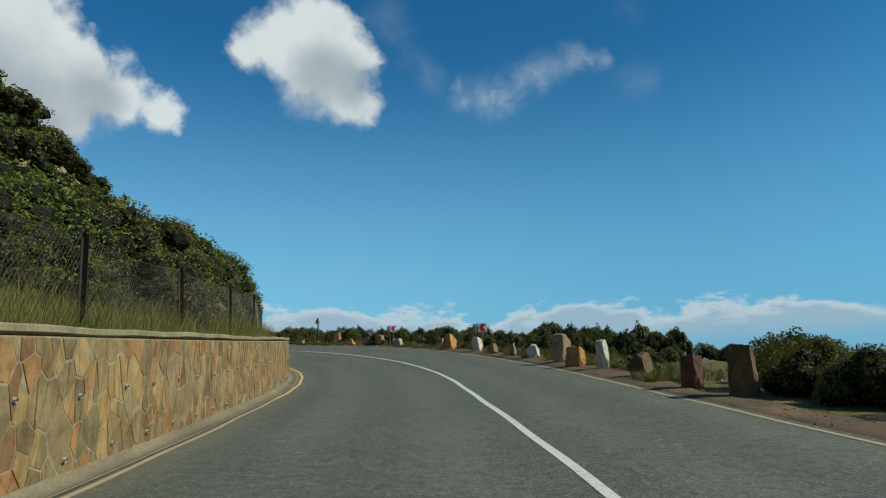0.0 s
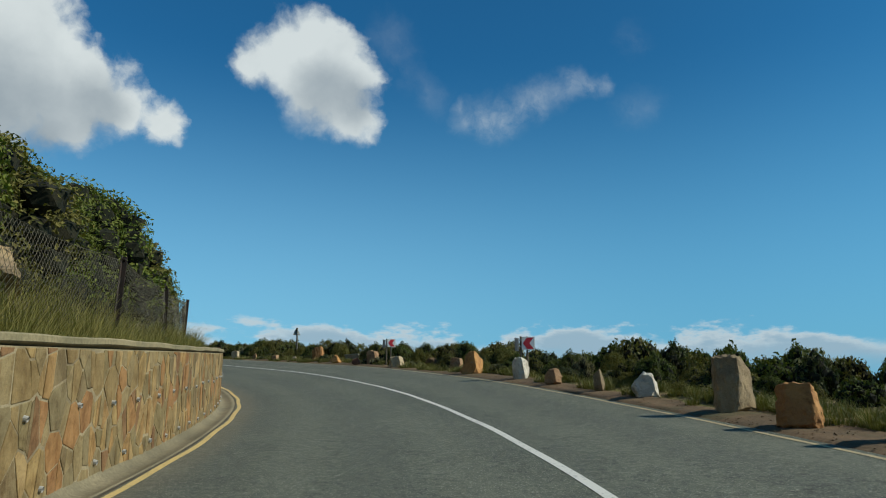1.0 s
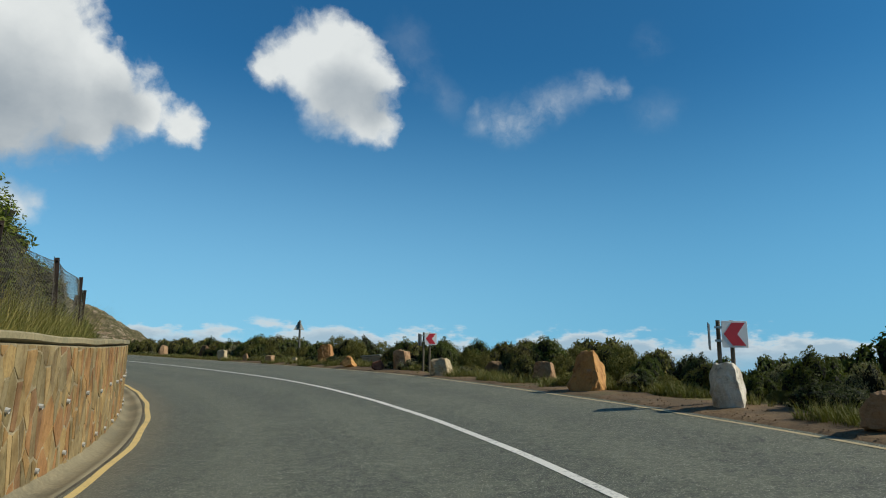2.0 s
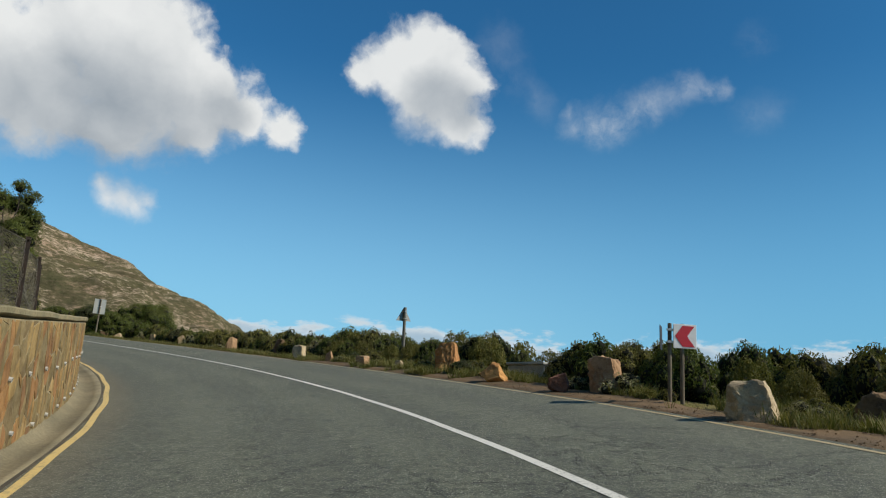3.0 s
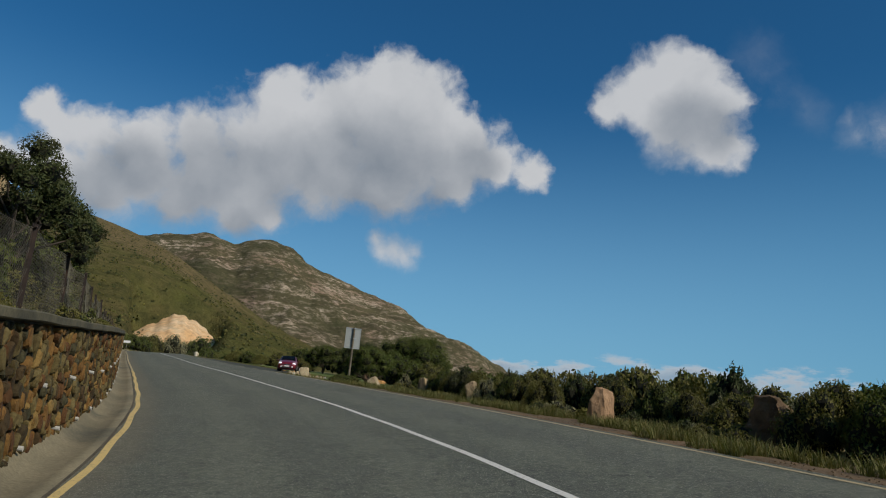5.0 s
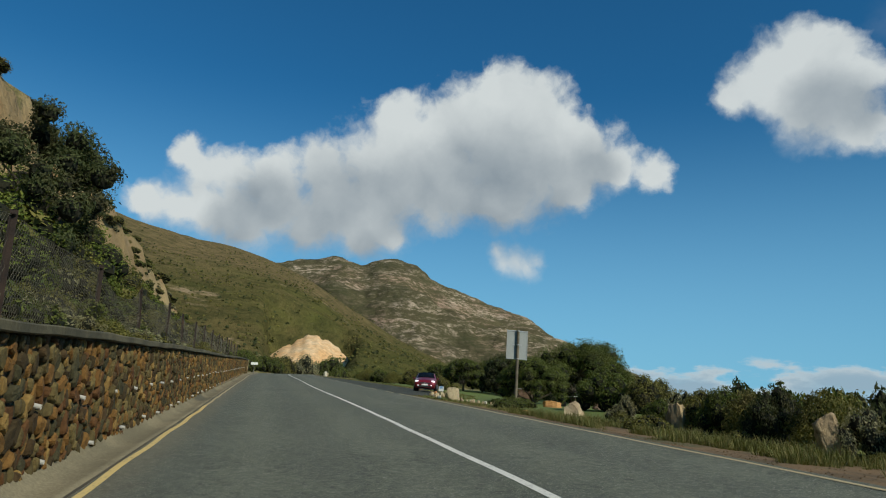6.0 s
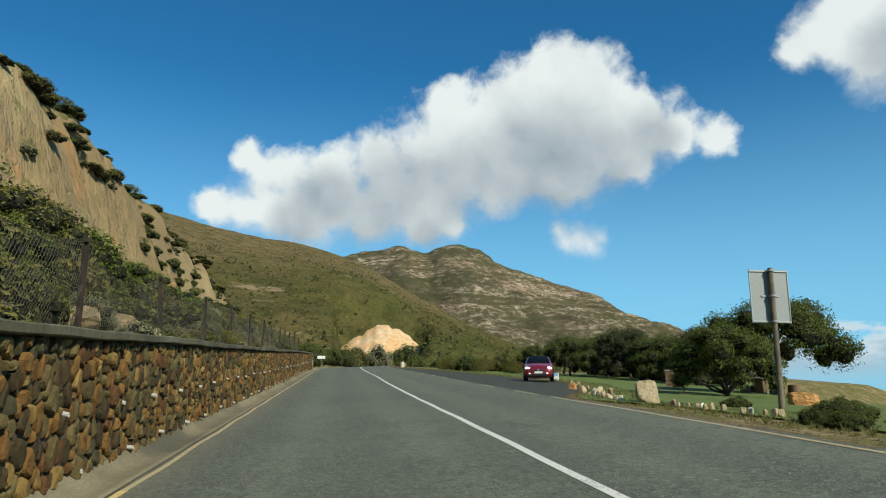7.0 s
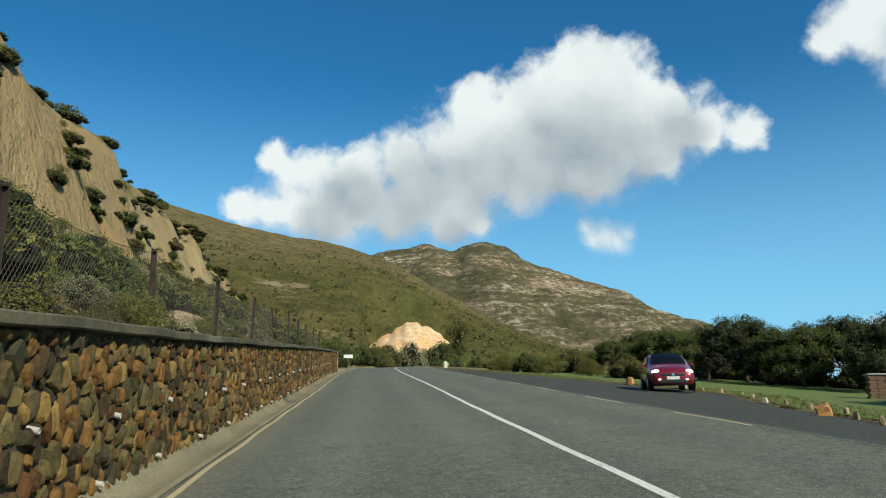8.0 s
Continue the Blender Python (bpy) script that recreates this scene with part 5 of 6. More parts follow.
def rock_mesh(seed, w, d, h, form="rough", sub=4):
    """A stone of about w x d x h metres, standing on its base: a ball cut by planes, then worn and cracked."""
    rng = np.random.default_rng(seed)
    bm = bmesh.new()
    bmesh.ops.create_icosphere(bm, subdivisions=sub, radius=1.0)
    for v in bm.verts:          # square the ball off
        v.co *= 0.35 + 0.65 * 0.80 / max(abs(c) for c in v.co)
    planes = []
    count = {"rough": 10, "slab": 6, "block": 5, "wedge": 7, "peak": 3}[form]
    for _ in range(count):
        v = rng.normal(size=3)
        v /= np.linalg.norm(v)
        planes.append((Vector(v), rng.uniform(0.56, 0.88)))
    if form in ("slab", "block"):
        for ax in ((1, 0, 0), (-1, 0, 0), (0, 1, 0), (0, -1, 0)):
            v = Vector(ax) + Vector(rng.normal(size=3)) * 0.10
            planes.append((v.normalized(), rng.uniform(0.60, 0.70)))
        planes.append(((Vector((0, 0, 1)) + Vector(rng.normal(size=3)) * 0.22).normalized(), 0.78))
    if form == "block":
        planes = [(v, k) for v, k in planes[3:]]
    planes.append((Vector((-0.74, -0.62, 0.16)).normalized(), rng.uniform(0.40, 0.52)))
    planes.append((Vector((0.62, -0.74, 0.25)).normalized(), rng.uniform(0.44, 0.56)))
    if form == "peak":
        planes = [(Vector((0.45, 0.2, 0.87)).normalized(), 0.70), (Vector((-0.95, 0, 0.30)).normalized(), 0.55), (Vector((0, 1, 0.1)).normalized(), 0.5),
                  (Vector((-0.2, -0.1, 0.97)).normalized(), 0.82)]
        planes.append((Vector((-0.92, -0.34, 0.16)).normalized(), 0.42))
        planes.append((Vector((0.66, -0.68, 0.34)).normalized(), 0.40))
    if form == "wedge":
        planes.append((Vector((0.75, 0.1, 0.62)).normalized(), 0.50))
        planes.append((Vector((-0.55, 0.3, 0.62)).normalized(), 0.62))
    for v in bm.verts:
        for n, k in planes:
            over = v.co.dot(n) - k
            if over > 0:
                v.co -= n * over
    bed = Vector((rng.uniform(-0.5, 0.5), rng.uniform(-0.5, 0.5), 1.0)).normalized() if form != "slab" else Vector((1.0, 0.3, rng.uniform(-0.2, 0.2))).normalized()
    for v in bm.verts:
        q = v.co * 1.6 + Vector((seed * 3.7, 0, 0))
        lay = 0.5 + 0.5 * math.sin(v.co.dot(bed) * 17 + 3.0 * noise.noise(q * 1.3))
        v.co += v.co * (0.07 * noise.noise(q) + 0.05 * noise.noise(q * 2.7) - 0.12 * max(0, 0.35 - 3 * abs(noise.noise(q * 1.9))) + 0.045 * noise.cell(q * 3.0)
                        + 0.025 * noise.noise(q * 7.0) - 0.035 * lay ** 3)
    lo = [min(v.co[k] for v in bm.verts) for k in range(3)]
    hi = [max(v.co[k] for v in bm.verts) for k in range(3)]
    for v in bm.verts:
        for k, size in enumerate((w, d, h * 1.12)):
            v.co[k] = (v.co[k] - (lo[k] + hi[k]) / 2) / (hi[k] - lo[k]) * size
        v.co.z += h * 0.44
    me = bpy.data.meshes.new("boulder")
    bm.to_mesh(me)
    bm.free()
    me.shade_flat()
    return me


def boulder(s, lat, w, d, h, tone, form="rough", rot=0.0, seed=1, extra=""):
    ob = new("boulder", rock_mesh(seed, w, d, h, form))
    ob.data.materials.append(rock_mat(tone))
    ob.matrix_world = Matrix.Translation(at(s, lat, terrain(s, lat) - 0.02)) @ pose(0, 0, 0, (seed * 53) % 9 - 4, (seed * 31) % 11 - 5, turn(s) + rot)
    shape = {"rough": "boulder", "slab": "upright stone slab", "block": "squared stone block", "wedge": "wedge-shaped boulder", "peak": "peaked boulder with a split face"}[form]
    return tagged(ob, f"{WORDS[tone]} {shape} on the {extra or 'gravel verge'}", "boulder", "boulders along the road")


NEAR_STONES = [(9.4, 4.12, 0.40, 0.5, 0.86, "brown", "block"), (10.9, 3.95, 0.42, 0.42, 0.66, "red", "block"), (13.7, 4.05, 0.62, 0.5, 0.56, "brown", "rough"),
               (16.2, 4.05, 0.34, 0.34, 0.80, "white", "slab"), (17.6, 3.75, 0.58, 0.45, 0.60, "orange", "block"), (19.3, 3.9, 0.60, 0.45, 0.93, "tan", "block"),
               (22.0, 3.85, 0.52, 0.5, 0.52, "white", "wedge"), (23.7, 3.7, 0.26, 0.25, 0.52, "tan", "rough"), (26.2, 3.7, 0.48, 0.4, 0.45, "pink", "rough"),
               (28.7, 3.95, 0.52, 0.45, 0.68, "white", "rough")]
BEND_STONES = [(32.4, 4.0, 0.84, 0.60, 0.82, "orange", "peak", 4), (35.2, 4.7, 0.56, 0.5, 0.56, "pink", "block"),
               (38.3, 5.1, 0.56, 0.5, 0.50, "brown", "rough"), (38.8, 3.7, 0.66, 0.55, 0.54, "cream", "block"), (42.7, 4.3, 0.60, 0.5, 0.72, "pink", "slab"),
               (43.2, 3.6, 0.44, 0.4, 0.38, "red", "rough"), (45.9, 3.7, 0.66, 0.5, 0.47, "orange", "wedge"), (49.6, 4.5, 0.72, 0.6, 0.84, "orange", "block")]
TOP_STONES = [(51.6, 3.95, 0.35, 0.3, 0.27, "cream", "rough"), (53.4, 3.6, 0.46, 0.4, 0.36, "pink", "block"), (56.8, 3.95, 0.30, 0.3, 0.42, "pink", "rough"),
              (59.1, 3.75, 0.58, 0.45, 0.62, "cream", "block"), (64.7, 5.9, 1.20, 0.75, 0.95, "brown", "peak", -14), (68.4, 5.0, 0.62, 0.28, 0.82, "pink", "block"),
              (77.2, 6.4, 0.50, 0.4, 0.74, "tan", "slab"), (81.9, 6.6, 0.45, 0.4, 0.68, "tan", "slab")]
SITE_STONES = [(85.7, 5.8, 0.70, 0.55, 0.52, "cream", "wedge"), (86.1, 4.5, 0.20, 0.2, 0.16, "orange", "rough"), (98.6, 10.8, 0.9, 0.6, 0.42, "orange", "block"),
               (97.1, 5.45, 0.60, 0.34, 0.60, "cream", "slab", 20), (108.0, 7.3, 0.34, 0.3, 0.30, "orange", "rough"), (112.9, 8.9, 0.17, 0.16, 0.2, "white", "rough"),
               (106.9, 7.2, 0.13, 0.12, 0.2, "tan", "rough"), (105.7, 6.8, 0.12, 0.12, 0.2, "tan", "rough"), (103.0, 5.9, 0.30, 0.28, 0.28, "cream", "rough"),
               (128.0, 10.9, 0.42, 0.35, 0.42, "orange", "rough"), (158.2, 4.6, 0.45, 0.38, 0.70, "white", "block"), (160.7, 4.9, 0.36, 0.3, 0.55, "cream", "block")]
seed = 100
for rows, extra in ((NEAR_STONES, ""), (BEND_STONES, ""), (TOP_STONES, "grassy verge"), (SITE_STONES, "edge of the picnic lawn")):
    for row in rows:
        seed += 1
        boulder(*row[:7], rot=row[7] if len(row) > 7 else (seed * 37) % 24 - 12, seed=seed, extra=extra)
# small edging stones round the lawn
for row in ((18.0, -6.6, 1.5, 1.0, 0.75, "tan", "rough"), (20.0, -6.9, 1.1, 0.9, 0.7, "tan", "rough"), (24.6, -6.5, 1.4, 1.0, 0.75, "cream", "rough"),
            (44.0, -6.6, 1.0, 0.8, 0.6, "tan", "rough"), (97.0, -6.9, 1.0, 0.8, 0.5, "tan", "rough"), (106.0, -7.0, 1.1, 0.8, 0.55, "brown", "rough"), (113.0, -7.2, 1.1, 0.8, 0.6, "tan", "rough"),
            (86.5, -6.4, 0.8, 0.6, 0.45, "tan", "rough"), (90.2, -6.3, 0.7, 0.6, 0.4, "tan", "rough"), (93.4, -6.5, 0.9, 0.7, 0.5, "tan", "rough"), (100.4, -6.4, 0.8, 0.6, 0.45, "tan", "rough"),
            (103.2, -6.6, 0.8, 0.6, 0.5, "brown", "rough"), (109.6, -6.5, 0.9, 0.7, 0.45, "tan", "rough"), (117.5, -6.7, 0.9, 0.7, 0.5, "tan", "rough")):
    seed += 1
    boulder(*row, rot=seed * 40 % 360, seed=seed, extra="bank behind the fence")
edge_rng = random.Random(9)
edging = [rock_mesh(300 + k, 0.24, 0.17, 0.24, "block", 2) for k in range(5)]
spots = [(101.6, 5.9), (101.9, 6.2), (102.2, 6.0), (102.5, 6.3), (101.3, 5.75), (102.8, 6.5), (101.8, 6.4)]
spots += [(97.6 + 0.21 * k, 4.95 + 0.036 * k + 0.04 * math.sin(k * 1.9)) for k in range(20)]
spots += [(s, layby_edge(s) + 0.55) for s in np.arange(104.6, 127, 1.9).tolist()]
spots += [(92.4 + 0.24 * k, 5.75 + 0.08 * math.sin(k * 1.3) - 0.02 * k) for k in range(15) if k not in (5, 6)]
for k, (s, la) in enumerate(spots):
    ob = new("edging_stone", edging[k % 5])
    if not ob.data.materials:
        ob.data.materials.append(rock_mat(("cream", "tan", "white", "cream", "cream")[k % 5]))
    sc = edge_rng.uniform(0.6, 1.05) * (0.95 if k <= 6 else 0.62)
    ob.matrix_world = Matrix.Translation(at(s, la, terrain(s, la) + 0.02)) @ pose(0, 0, 0, 0, 0, edge_rng.uniform(0, 360)) @ Matrix.Diagonal((sc, sc, sc * 1.15, 1))
    tagged(ob, "small rough stone edging the picnic lawn", "edging stone", "edging stones")

# ---------------------------------------------------------------- signs
WOOD_POST = grainy("weathered_post", (0.24, 0.20, 0.14), (0.15, 0.125, 0.09), 4.0, 60.0, 0.9, 0.5, 0.006)
GREY_POLE = grainy("grey_pole", (0.24, 0.23, 0.19), (0.17, 0.16, 0.13), 3.0, 50.0, 0.85, 0.3, 0.004)
SIGN_BACK = plain("sign_back_aluminium", (0.30, 0.31, 0.29), 0.6, 0.2)
SIGN_DARK = plain("dark_sign_back", (0.035, 0.035, 0.035), 0.6)
SIGN_WHITE = plain("white_sign_sheet", (0.80, 0.79, 0.76), 0.45)
SIGN_RED = plain("red_sign_sheet", (0.55, 0.02, 0.03), 0.45)
CLAMP = plain("galvanised_clamp", (0.40, 0.40, 0.38), 0.45, 0.7)


def prism(bm, pts, y0, y1):
    """A flat plate: the outline pts (x, z) between y0 and y1."""
    front = [bm.verts.new((x, y0, z)) for x, z in pts]
    back = [bm.verts.new((x, y1, z)) for x, z in pts]
    bm.faces.new(front)
    bm.faces.new(back[::-1])
    for k in range(len(pts)):
        j = (k + 1) % len(pts)
        bm.faces.new((front[k], back[k], back[j], front[j]))
    bmesh.ops.recalc_face_normals(bm, faces=bm.faces[:])


def chevron_sign(s, lat, face, size, high):
    """Two posts; a white board with a red chevron towards the camera's lane, a second one seen from behind."""
    ob = thing("chevron_sign", Matrix.Translation(at(s, lat, terrain(s, lat))) @ pose(0, 0, 0, 0, 0, face), "white bend sign with red chevron on two wooden posts", "road sign", "bend signs")
    for x, y in ((-0.09, 0.06), (0.11, 0.05)):
        bm = bmesh.new()
        tube(bm, (x, y, -0.25), (x + 0.01, y, high + 0.01), 0.034, 0.031, 10)
        part("post", bm, WOOD_POST, ob)
    e = size / 2
    z = high - e
    bm = bmesh.new()
    box(bm, (size, 0.012, size), pose(0.14, -0.005, z, 0, 0, 0), 0.004)
    board = part("board", bm, SIGN_WHITE, ob, "white sign board")
    bm = bmesh.new()
    q = size * 0.43
    prism(bm, [(0.14 - q, z), (0.14 - q * 0.25, z + q), (0.14 + q * 0.95, z + q), (0.14 + q * 0.20, z), (0.14 + q * 0.95, z - q), (0.14 - q * 0.25, z - q)], -0.0125, -0.0155)
    part("chevron", bm, SIGN_RED, board, "red chevron pointing along the bend")
    bm = bmesh.new()
    box(bm, (size, 0.012, size), pose(-0.19, 0.14, z - 0.03, 0, 0, 62), 0.004)
    part("rear_board", bm, SIGN_DARK, ob, "dark back of the second board")
    bm = bmesh.new()
    for zz in (z - e * 0.5, z + e * 0.5):
        box(bm, (size * 0.9, 0.02, 0.035), pose(0.02, 0.008, zz), 0.003)
    part("rail", bm, CLAMP, ob)


chevron_sign(29.0, 4.15, 4.0, 0.40, 1.24)
chevron_sign(40.8, 4.15, 14.0, 0.38, 1.24)


def warning_sign(s, lat):
    ob = thing("warning_sign", Matrix.Translation(at(s, lat, terrain(s, lat))) @ pose(0, 0, 0, 0.5, -1.0, turn(s)), "grey-backed triangular warning sign on a tall grey pole", "road sign")
    bm = bmesh.new()
    tube(bm, (0, 0, -0.3), (0, 0, 2.08), 0.060, 0.054, 14)
    part("pole", bm, GREY_POLE, ob)
    bm = bmesh.new()
    prism(bm, [(-0.30, 1.60), (0.30, 1.60), (0.0, 2.10)], 0.075, 0.087)
    part("board", bm, SIGN_BACK, ob, "bare aluminium back of the triangle")
    for z in (1.68, 1.94):
        bm = bmesh.new()
        tube(bm, (0, 0, z - 0.015), (0, 0, z + 0.015), 0.074, seg=14)
        box(bm, (0.34 if z < 1.8 else 0.14, 0.02, 0.03), pose(0, 0.068, z), 0.003)
        part("clamp", bm, CLAMP, ob)


warning_sign(54.4, 5.6)


def board_sign(s, lat, face):
    ob = thing("information_sign", Matrix.Translation(at(s, lat, terrain(s, lat))) @ pose(0, 0, 0, 0, 1.2, face), "tall grey sign board seen from behind on a wooden pole", "road sign")
    bm = bmesh.new()
    tube(bm, (0, 0, -0.3), (0, 0, 3.16), 0.066, 0.056, 14)
    part("pole", bm, WOOD_POST, ob)
    bm = bmesh.new()
    box(bm, (0.88, 0.014, 1.22), pose(-0.02, 0.085, 2.52), 0.004)
    board = part("board", bm, SIGN_BACK, ob, "dull grey aluminium back of the board")
    for x in (-0.46, 0.42):
        bm = bmesh.new()
        box(bm, (0.022, 0.03, 1.24), pose(x, 0.078, 2.52), 0.004)
        part("edge_channel", bm, CLAMP, board)
    for z in (1.94, 2.52, 3.10):
        bm = bmesh.new()
        box(bm, (0.88 if z != 2.52 else 0.40, 0.022, 0.04), pose(-0.02, 0.068, z), 0.004)
        tube(bm, (0, 0, z - 0.02), (0, 0, z + 0.02), 0.078, seg=14)
        part("clamp", bm, CLAMP, ob)


board_sign(94.9, 7.5, 48.0)


def small_sign(s, lat, face, high, wide, tall, label, backing):
    ob = thing("small_sign", Matrix.Translation(at(s, lat, terrain(s, lat))) @ pose(0, 0, 0, 0, 0, face), label, "sign")
    bm = bmesh.new()
    tube(bm, (0, 0.02, -0.2), (0, 0.02, high), 0.035, seg=8)
    part("post", bm, GREY_POLE, ob)
    bm = bmesh.new()
    box(bm, (wide, 0.015, tall), pose(0, -0.025, high - tall / 2), 0.004)
    part("board", bm, backing, ob)
    return ob


small_sign(159.0, -4.4, 48, 1.5, 0.85, 0.32, "small white sign on a post beside the far bend", SIGN_WHITE)
SIGN_BLUE = plain("blue_sign_sheet", (0.25, 0.42, 0.65), 0.5)
lay_sign = small_sign(124.0, 11.7, 30, 0.5, 0.42, 0.38, "small pale blue notice on a short post", SIGN_WHITE)
bm = bmesh.new()
box(bm, (0.26, 0.006, 0.2), pose(0, -0.037, 0.43), 0.002)
part("panel", bm, SIGN_BLUE, lay_sign, "pale blue panel")

# low concrete parapet behind the verge
PARAPET = grainy("pale_concrete", (0.62, 0.60, 0.52), (0.46, 0.44, 0.37), 1.2, 30.0, 0.9, 0.4, 0.01)
a, b = at(46.0, 5.2, 0), at(47.5, 5.2, 0)
z = deck(46.7, 0) + 0.82
bm = bmesh.new()
box(bm, (0.28, (b - a).length, 1.0), Matrix.Translation(((a.x + b.x) / 2, (a.y + b.y) / 2, z - 0.54)) @ pose(0, 0, 0, 0, 0, math.degrees(math.atan2(-(b - a).x, (b - a).y))), 0.02)
wall = tagged(finish("parapet", bm, PARAPET), "low pale concrete parapet behind the verge", "parapet")
bm = bmesh.new()
box(bm, (0.36, (b - a).length + 0.1, 0.07), Matrix.Translation(((a.x + b.x) / 2, (a.y + b.y) / 2, z - 0.005)) @ pose(0, 0, 0, 0, 0, math.degrees(math.atan2(-(b - a).x, (b - a).y))), 0.015)
part("cap", bm, PARAPET, wall)

# ---------------------------------------------------------------- the parked car
PAINT = plain("dark_red_car_paint", (0.20, 0.012, 0.020), 0.28, 0.25, 0.5, 0.8)
GLASS = plain("tinted_car_glass", (0.012, 0.014, 0.016), 0.06, 0.0, 0.6)
TRIM = plain("black_plastic_trim", (0.018, 0.018, 0.018), 0.5)
TYRE = plain("tyre_rubber", (0.02, 0.02, 0.02), 0.85)
CHROME = plain("bright_metal", (0.62, 0.62, 0.62), 0.25, 0.9)
PLATE = plain("pale_plate", (0.72, 0.71, 0.66), 0.5)


def build_lens(n, bsdf):
    bsdf.inputs["Base Color"].default_value = (0.85, 0.86, 0.86, 1)
    bsdf.inputs["Roughness"].default_value = 0.12
    bsdf.inputs["Emission Color"].default_value = (1.0, 0.96, 0.92, 1)
    bsdf.inputs["Emission Strength"].default_value = 1.1


LENS = material("lit_headlamp", build_lens)


def loft(bm, stations):
    """A closed skin through half sections (x, [(y, z), ...]), mirrored in y."""
    rows = []
    for x, half in stations:
        ring = [(y, z) for y, z in half] + [(-y, z) for y, z in reversed(half[:-1])]
        rows.append([bm.verts.new((x, y, z)) for y, z in ring])
    for r0, r1 in zip(rows, rows[1:]):
        for k in range(len(r0) - 1):
            bm.faces.new((r0[k], r0[k + 1], r1[k + 1], r1[k]))
        bm.faces.new((r0[-1], r0[0], r1[0], r1[-1]))
    bm.faces.new(rows[0])
    bm.faces.new(rows[-1][::-1])
    bmesh.ops.recalc_face_normals(bm, faces=bm.faces[:])


car = thing("car", Matrix.Translation(at(121.3, 9.75, terrain(121.3, 9.75))) @ pose(0, 0, 0, 0, 0, 218 + 90), "dark red hatchback car parked in the lay-by", "car")
bm = bmesh.new()
loft(bm, [(1.98, [(0.56, 0.30), (0.62, 0.40), (0.62, 0.52), (0.55, 0.60), (0.30, 0.63), (0, 0.64)]),
          (1.90, [(0.68, 0.24), (0.75, 0.42), (0.74, 0.58), (0.66, 0.69), (0.36, 0.74), (0, 0.76)]),
          (1.70, [(0.76, 0.20), (0.82, 0.46), (0.80, 0.68), (0.70, 0.79), (0.40, 0.85), (0, 0.87)]),
          (1.35, [(0.78, 0.19), (0.845, 0.50), (0.83, 0.77), (0.72, 0.88), (0.42, 0.935), (0, 0.95)]),
          (0.95, [(0.78, 0.19), (0.85, 0.52), (0.84, 0.86), (0.73, 0.975), (0.44, 1.02), (0, 1.035)]),
          (0.55, [(0.78, 0.19), (0.855, 0.53), (0.845, 0.90), (0.68, 1.22), (0.42, 1.27), (0, 1.285)]),
          (0.15, [(0.78, 0.19), (0.855, 0.53), (0.845, 0.92), (0.62, 1.41), (0.38, 1.455), (0, 1.465)]),
          (-0.50, [(0.78, 0.19), (0.855, 0.53), (0.845, 0.94), (0.61, 1.435), (0.38, 1.485), (0, 1.495)]),
          (-1.15, [(0.78, 0.19), (0.855, 0.53), (0.84, 0.95), (0.60, 1.415), (0.38, 1.465), (0, 1.475)]),
          (-1.62, [(0.77, 0.22), (0.84, 0.55), (0.82, 0.95), (0.62, 1.20), (0.40, 1.25), (0, 1.26)]),
          (-1.88, [(0.72, 0.28), (0.79, 0.52), (0.77, 0.88), (0.66, 0.98), (0.40, 1.00), (0, 1.01)]),
          (-1.95, [(0.60, 0.34), (0.68, 0.50), (0.66, 0.72), (0.55, 0.80), (0.30, 0.82), (0, 0.82)])])
body = part("body", bm, PAINT, car, smooth=True)


def panel(name, pts, mat, parent, out, label=""):
    """A thin plate through the corner points, moved out along its normal."""
    p = [Vector(q) for q in pts]
    n = (p[1] - p[0]).cross(p[-1] - p[0]).normalized()
    bm = bmesh.new()
    a = [bm.verts.new(q + n * out) for q in p]
    b = [bm.verts.new(q - n * 0.02) for q in p]
    bm.faces.new(a)
    for k in range(len(p)):
        j = (k + 1) % len(p)
        bm.faces.new((a[k], b[k], b[j], a[j]))
    return part(name, bm, mat, parent, label)


bm = bmesh.new()
glass_rows = [[(0.93, 0.68, 1.00), (0.94, 0.44, 1.035), (0.945, 0, 1.05)], [(0.56, 0.625, 1.24), (0.565, 0.42, 1.285), (0.57, 0, 1.30)], [(0.20, 0.57, 1.41), (0.19, 0.38, 1.45), (0.185, 0, 1.465)]]
skin = [[bm.verts.new((x + 0.012, y, z + 0.012)) for x, y, z in r] + [bm.verts.new((x + 0.012, -y, z + 0.012)) for x, y, z in reversed(r[:-1])] for r in glass_rows]
for r0, r1 in zip(skin, skin[1:]):
    for k in range(4):
        bm.faces.new((r0[k], r0[k + 1], r1[k + 1], r1[k]))
bmesh.ops.solidify(bm, geom=bm.faces[:], thickness=0.02)
part("windscreen", bm, GLASS, car, "dark tinted windscreen")
panel("rear_window", [(-1.80, 0.60, 1.06), (-1.80, -0.60, 1.06), (-1.25, -0.54, 1.42), (-1.25, 0.54, 1.42)], GLASS, car, 0.03)
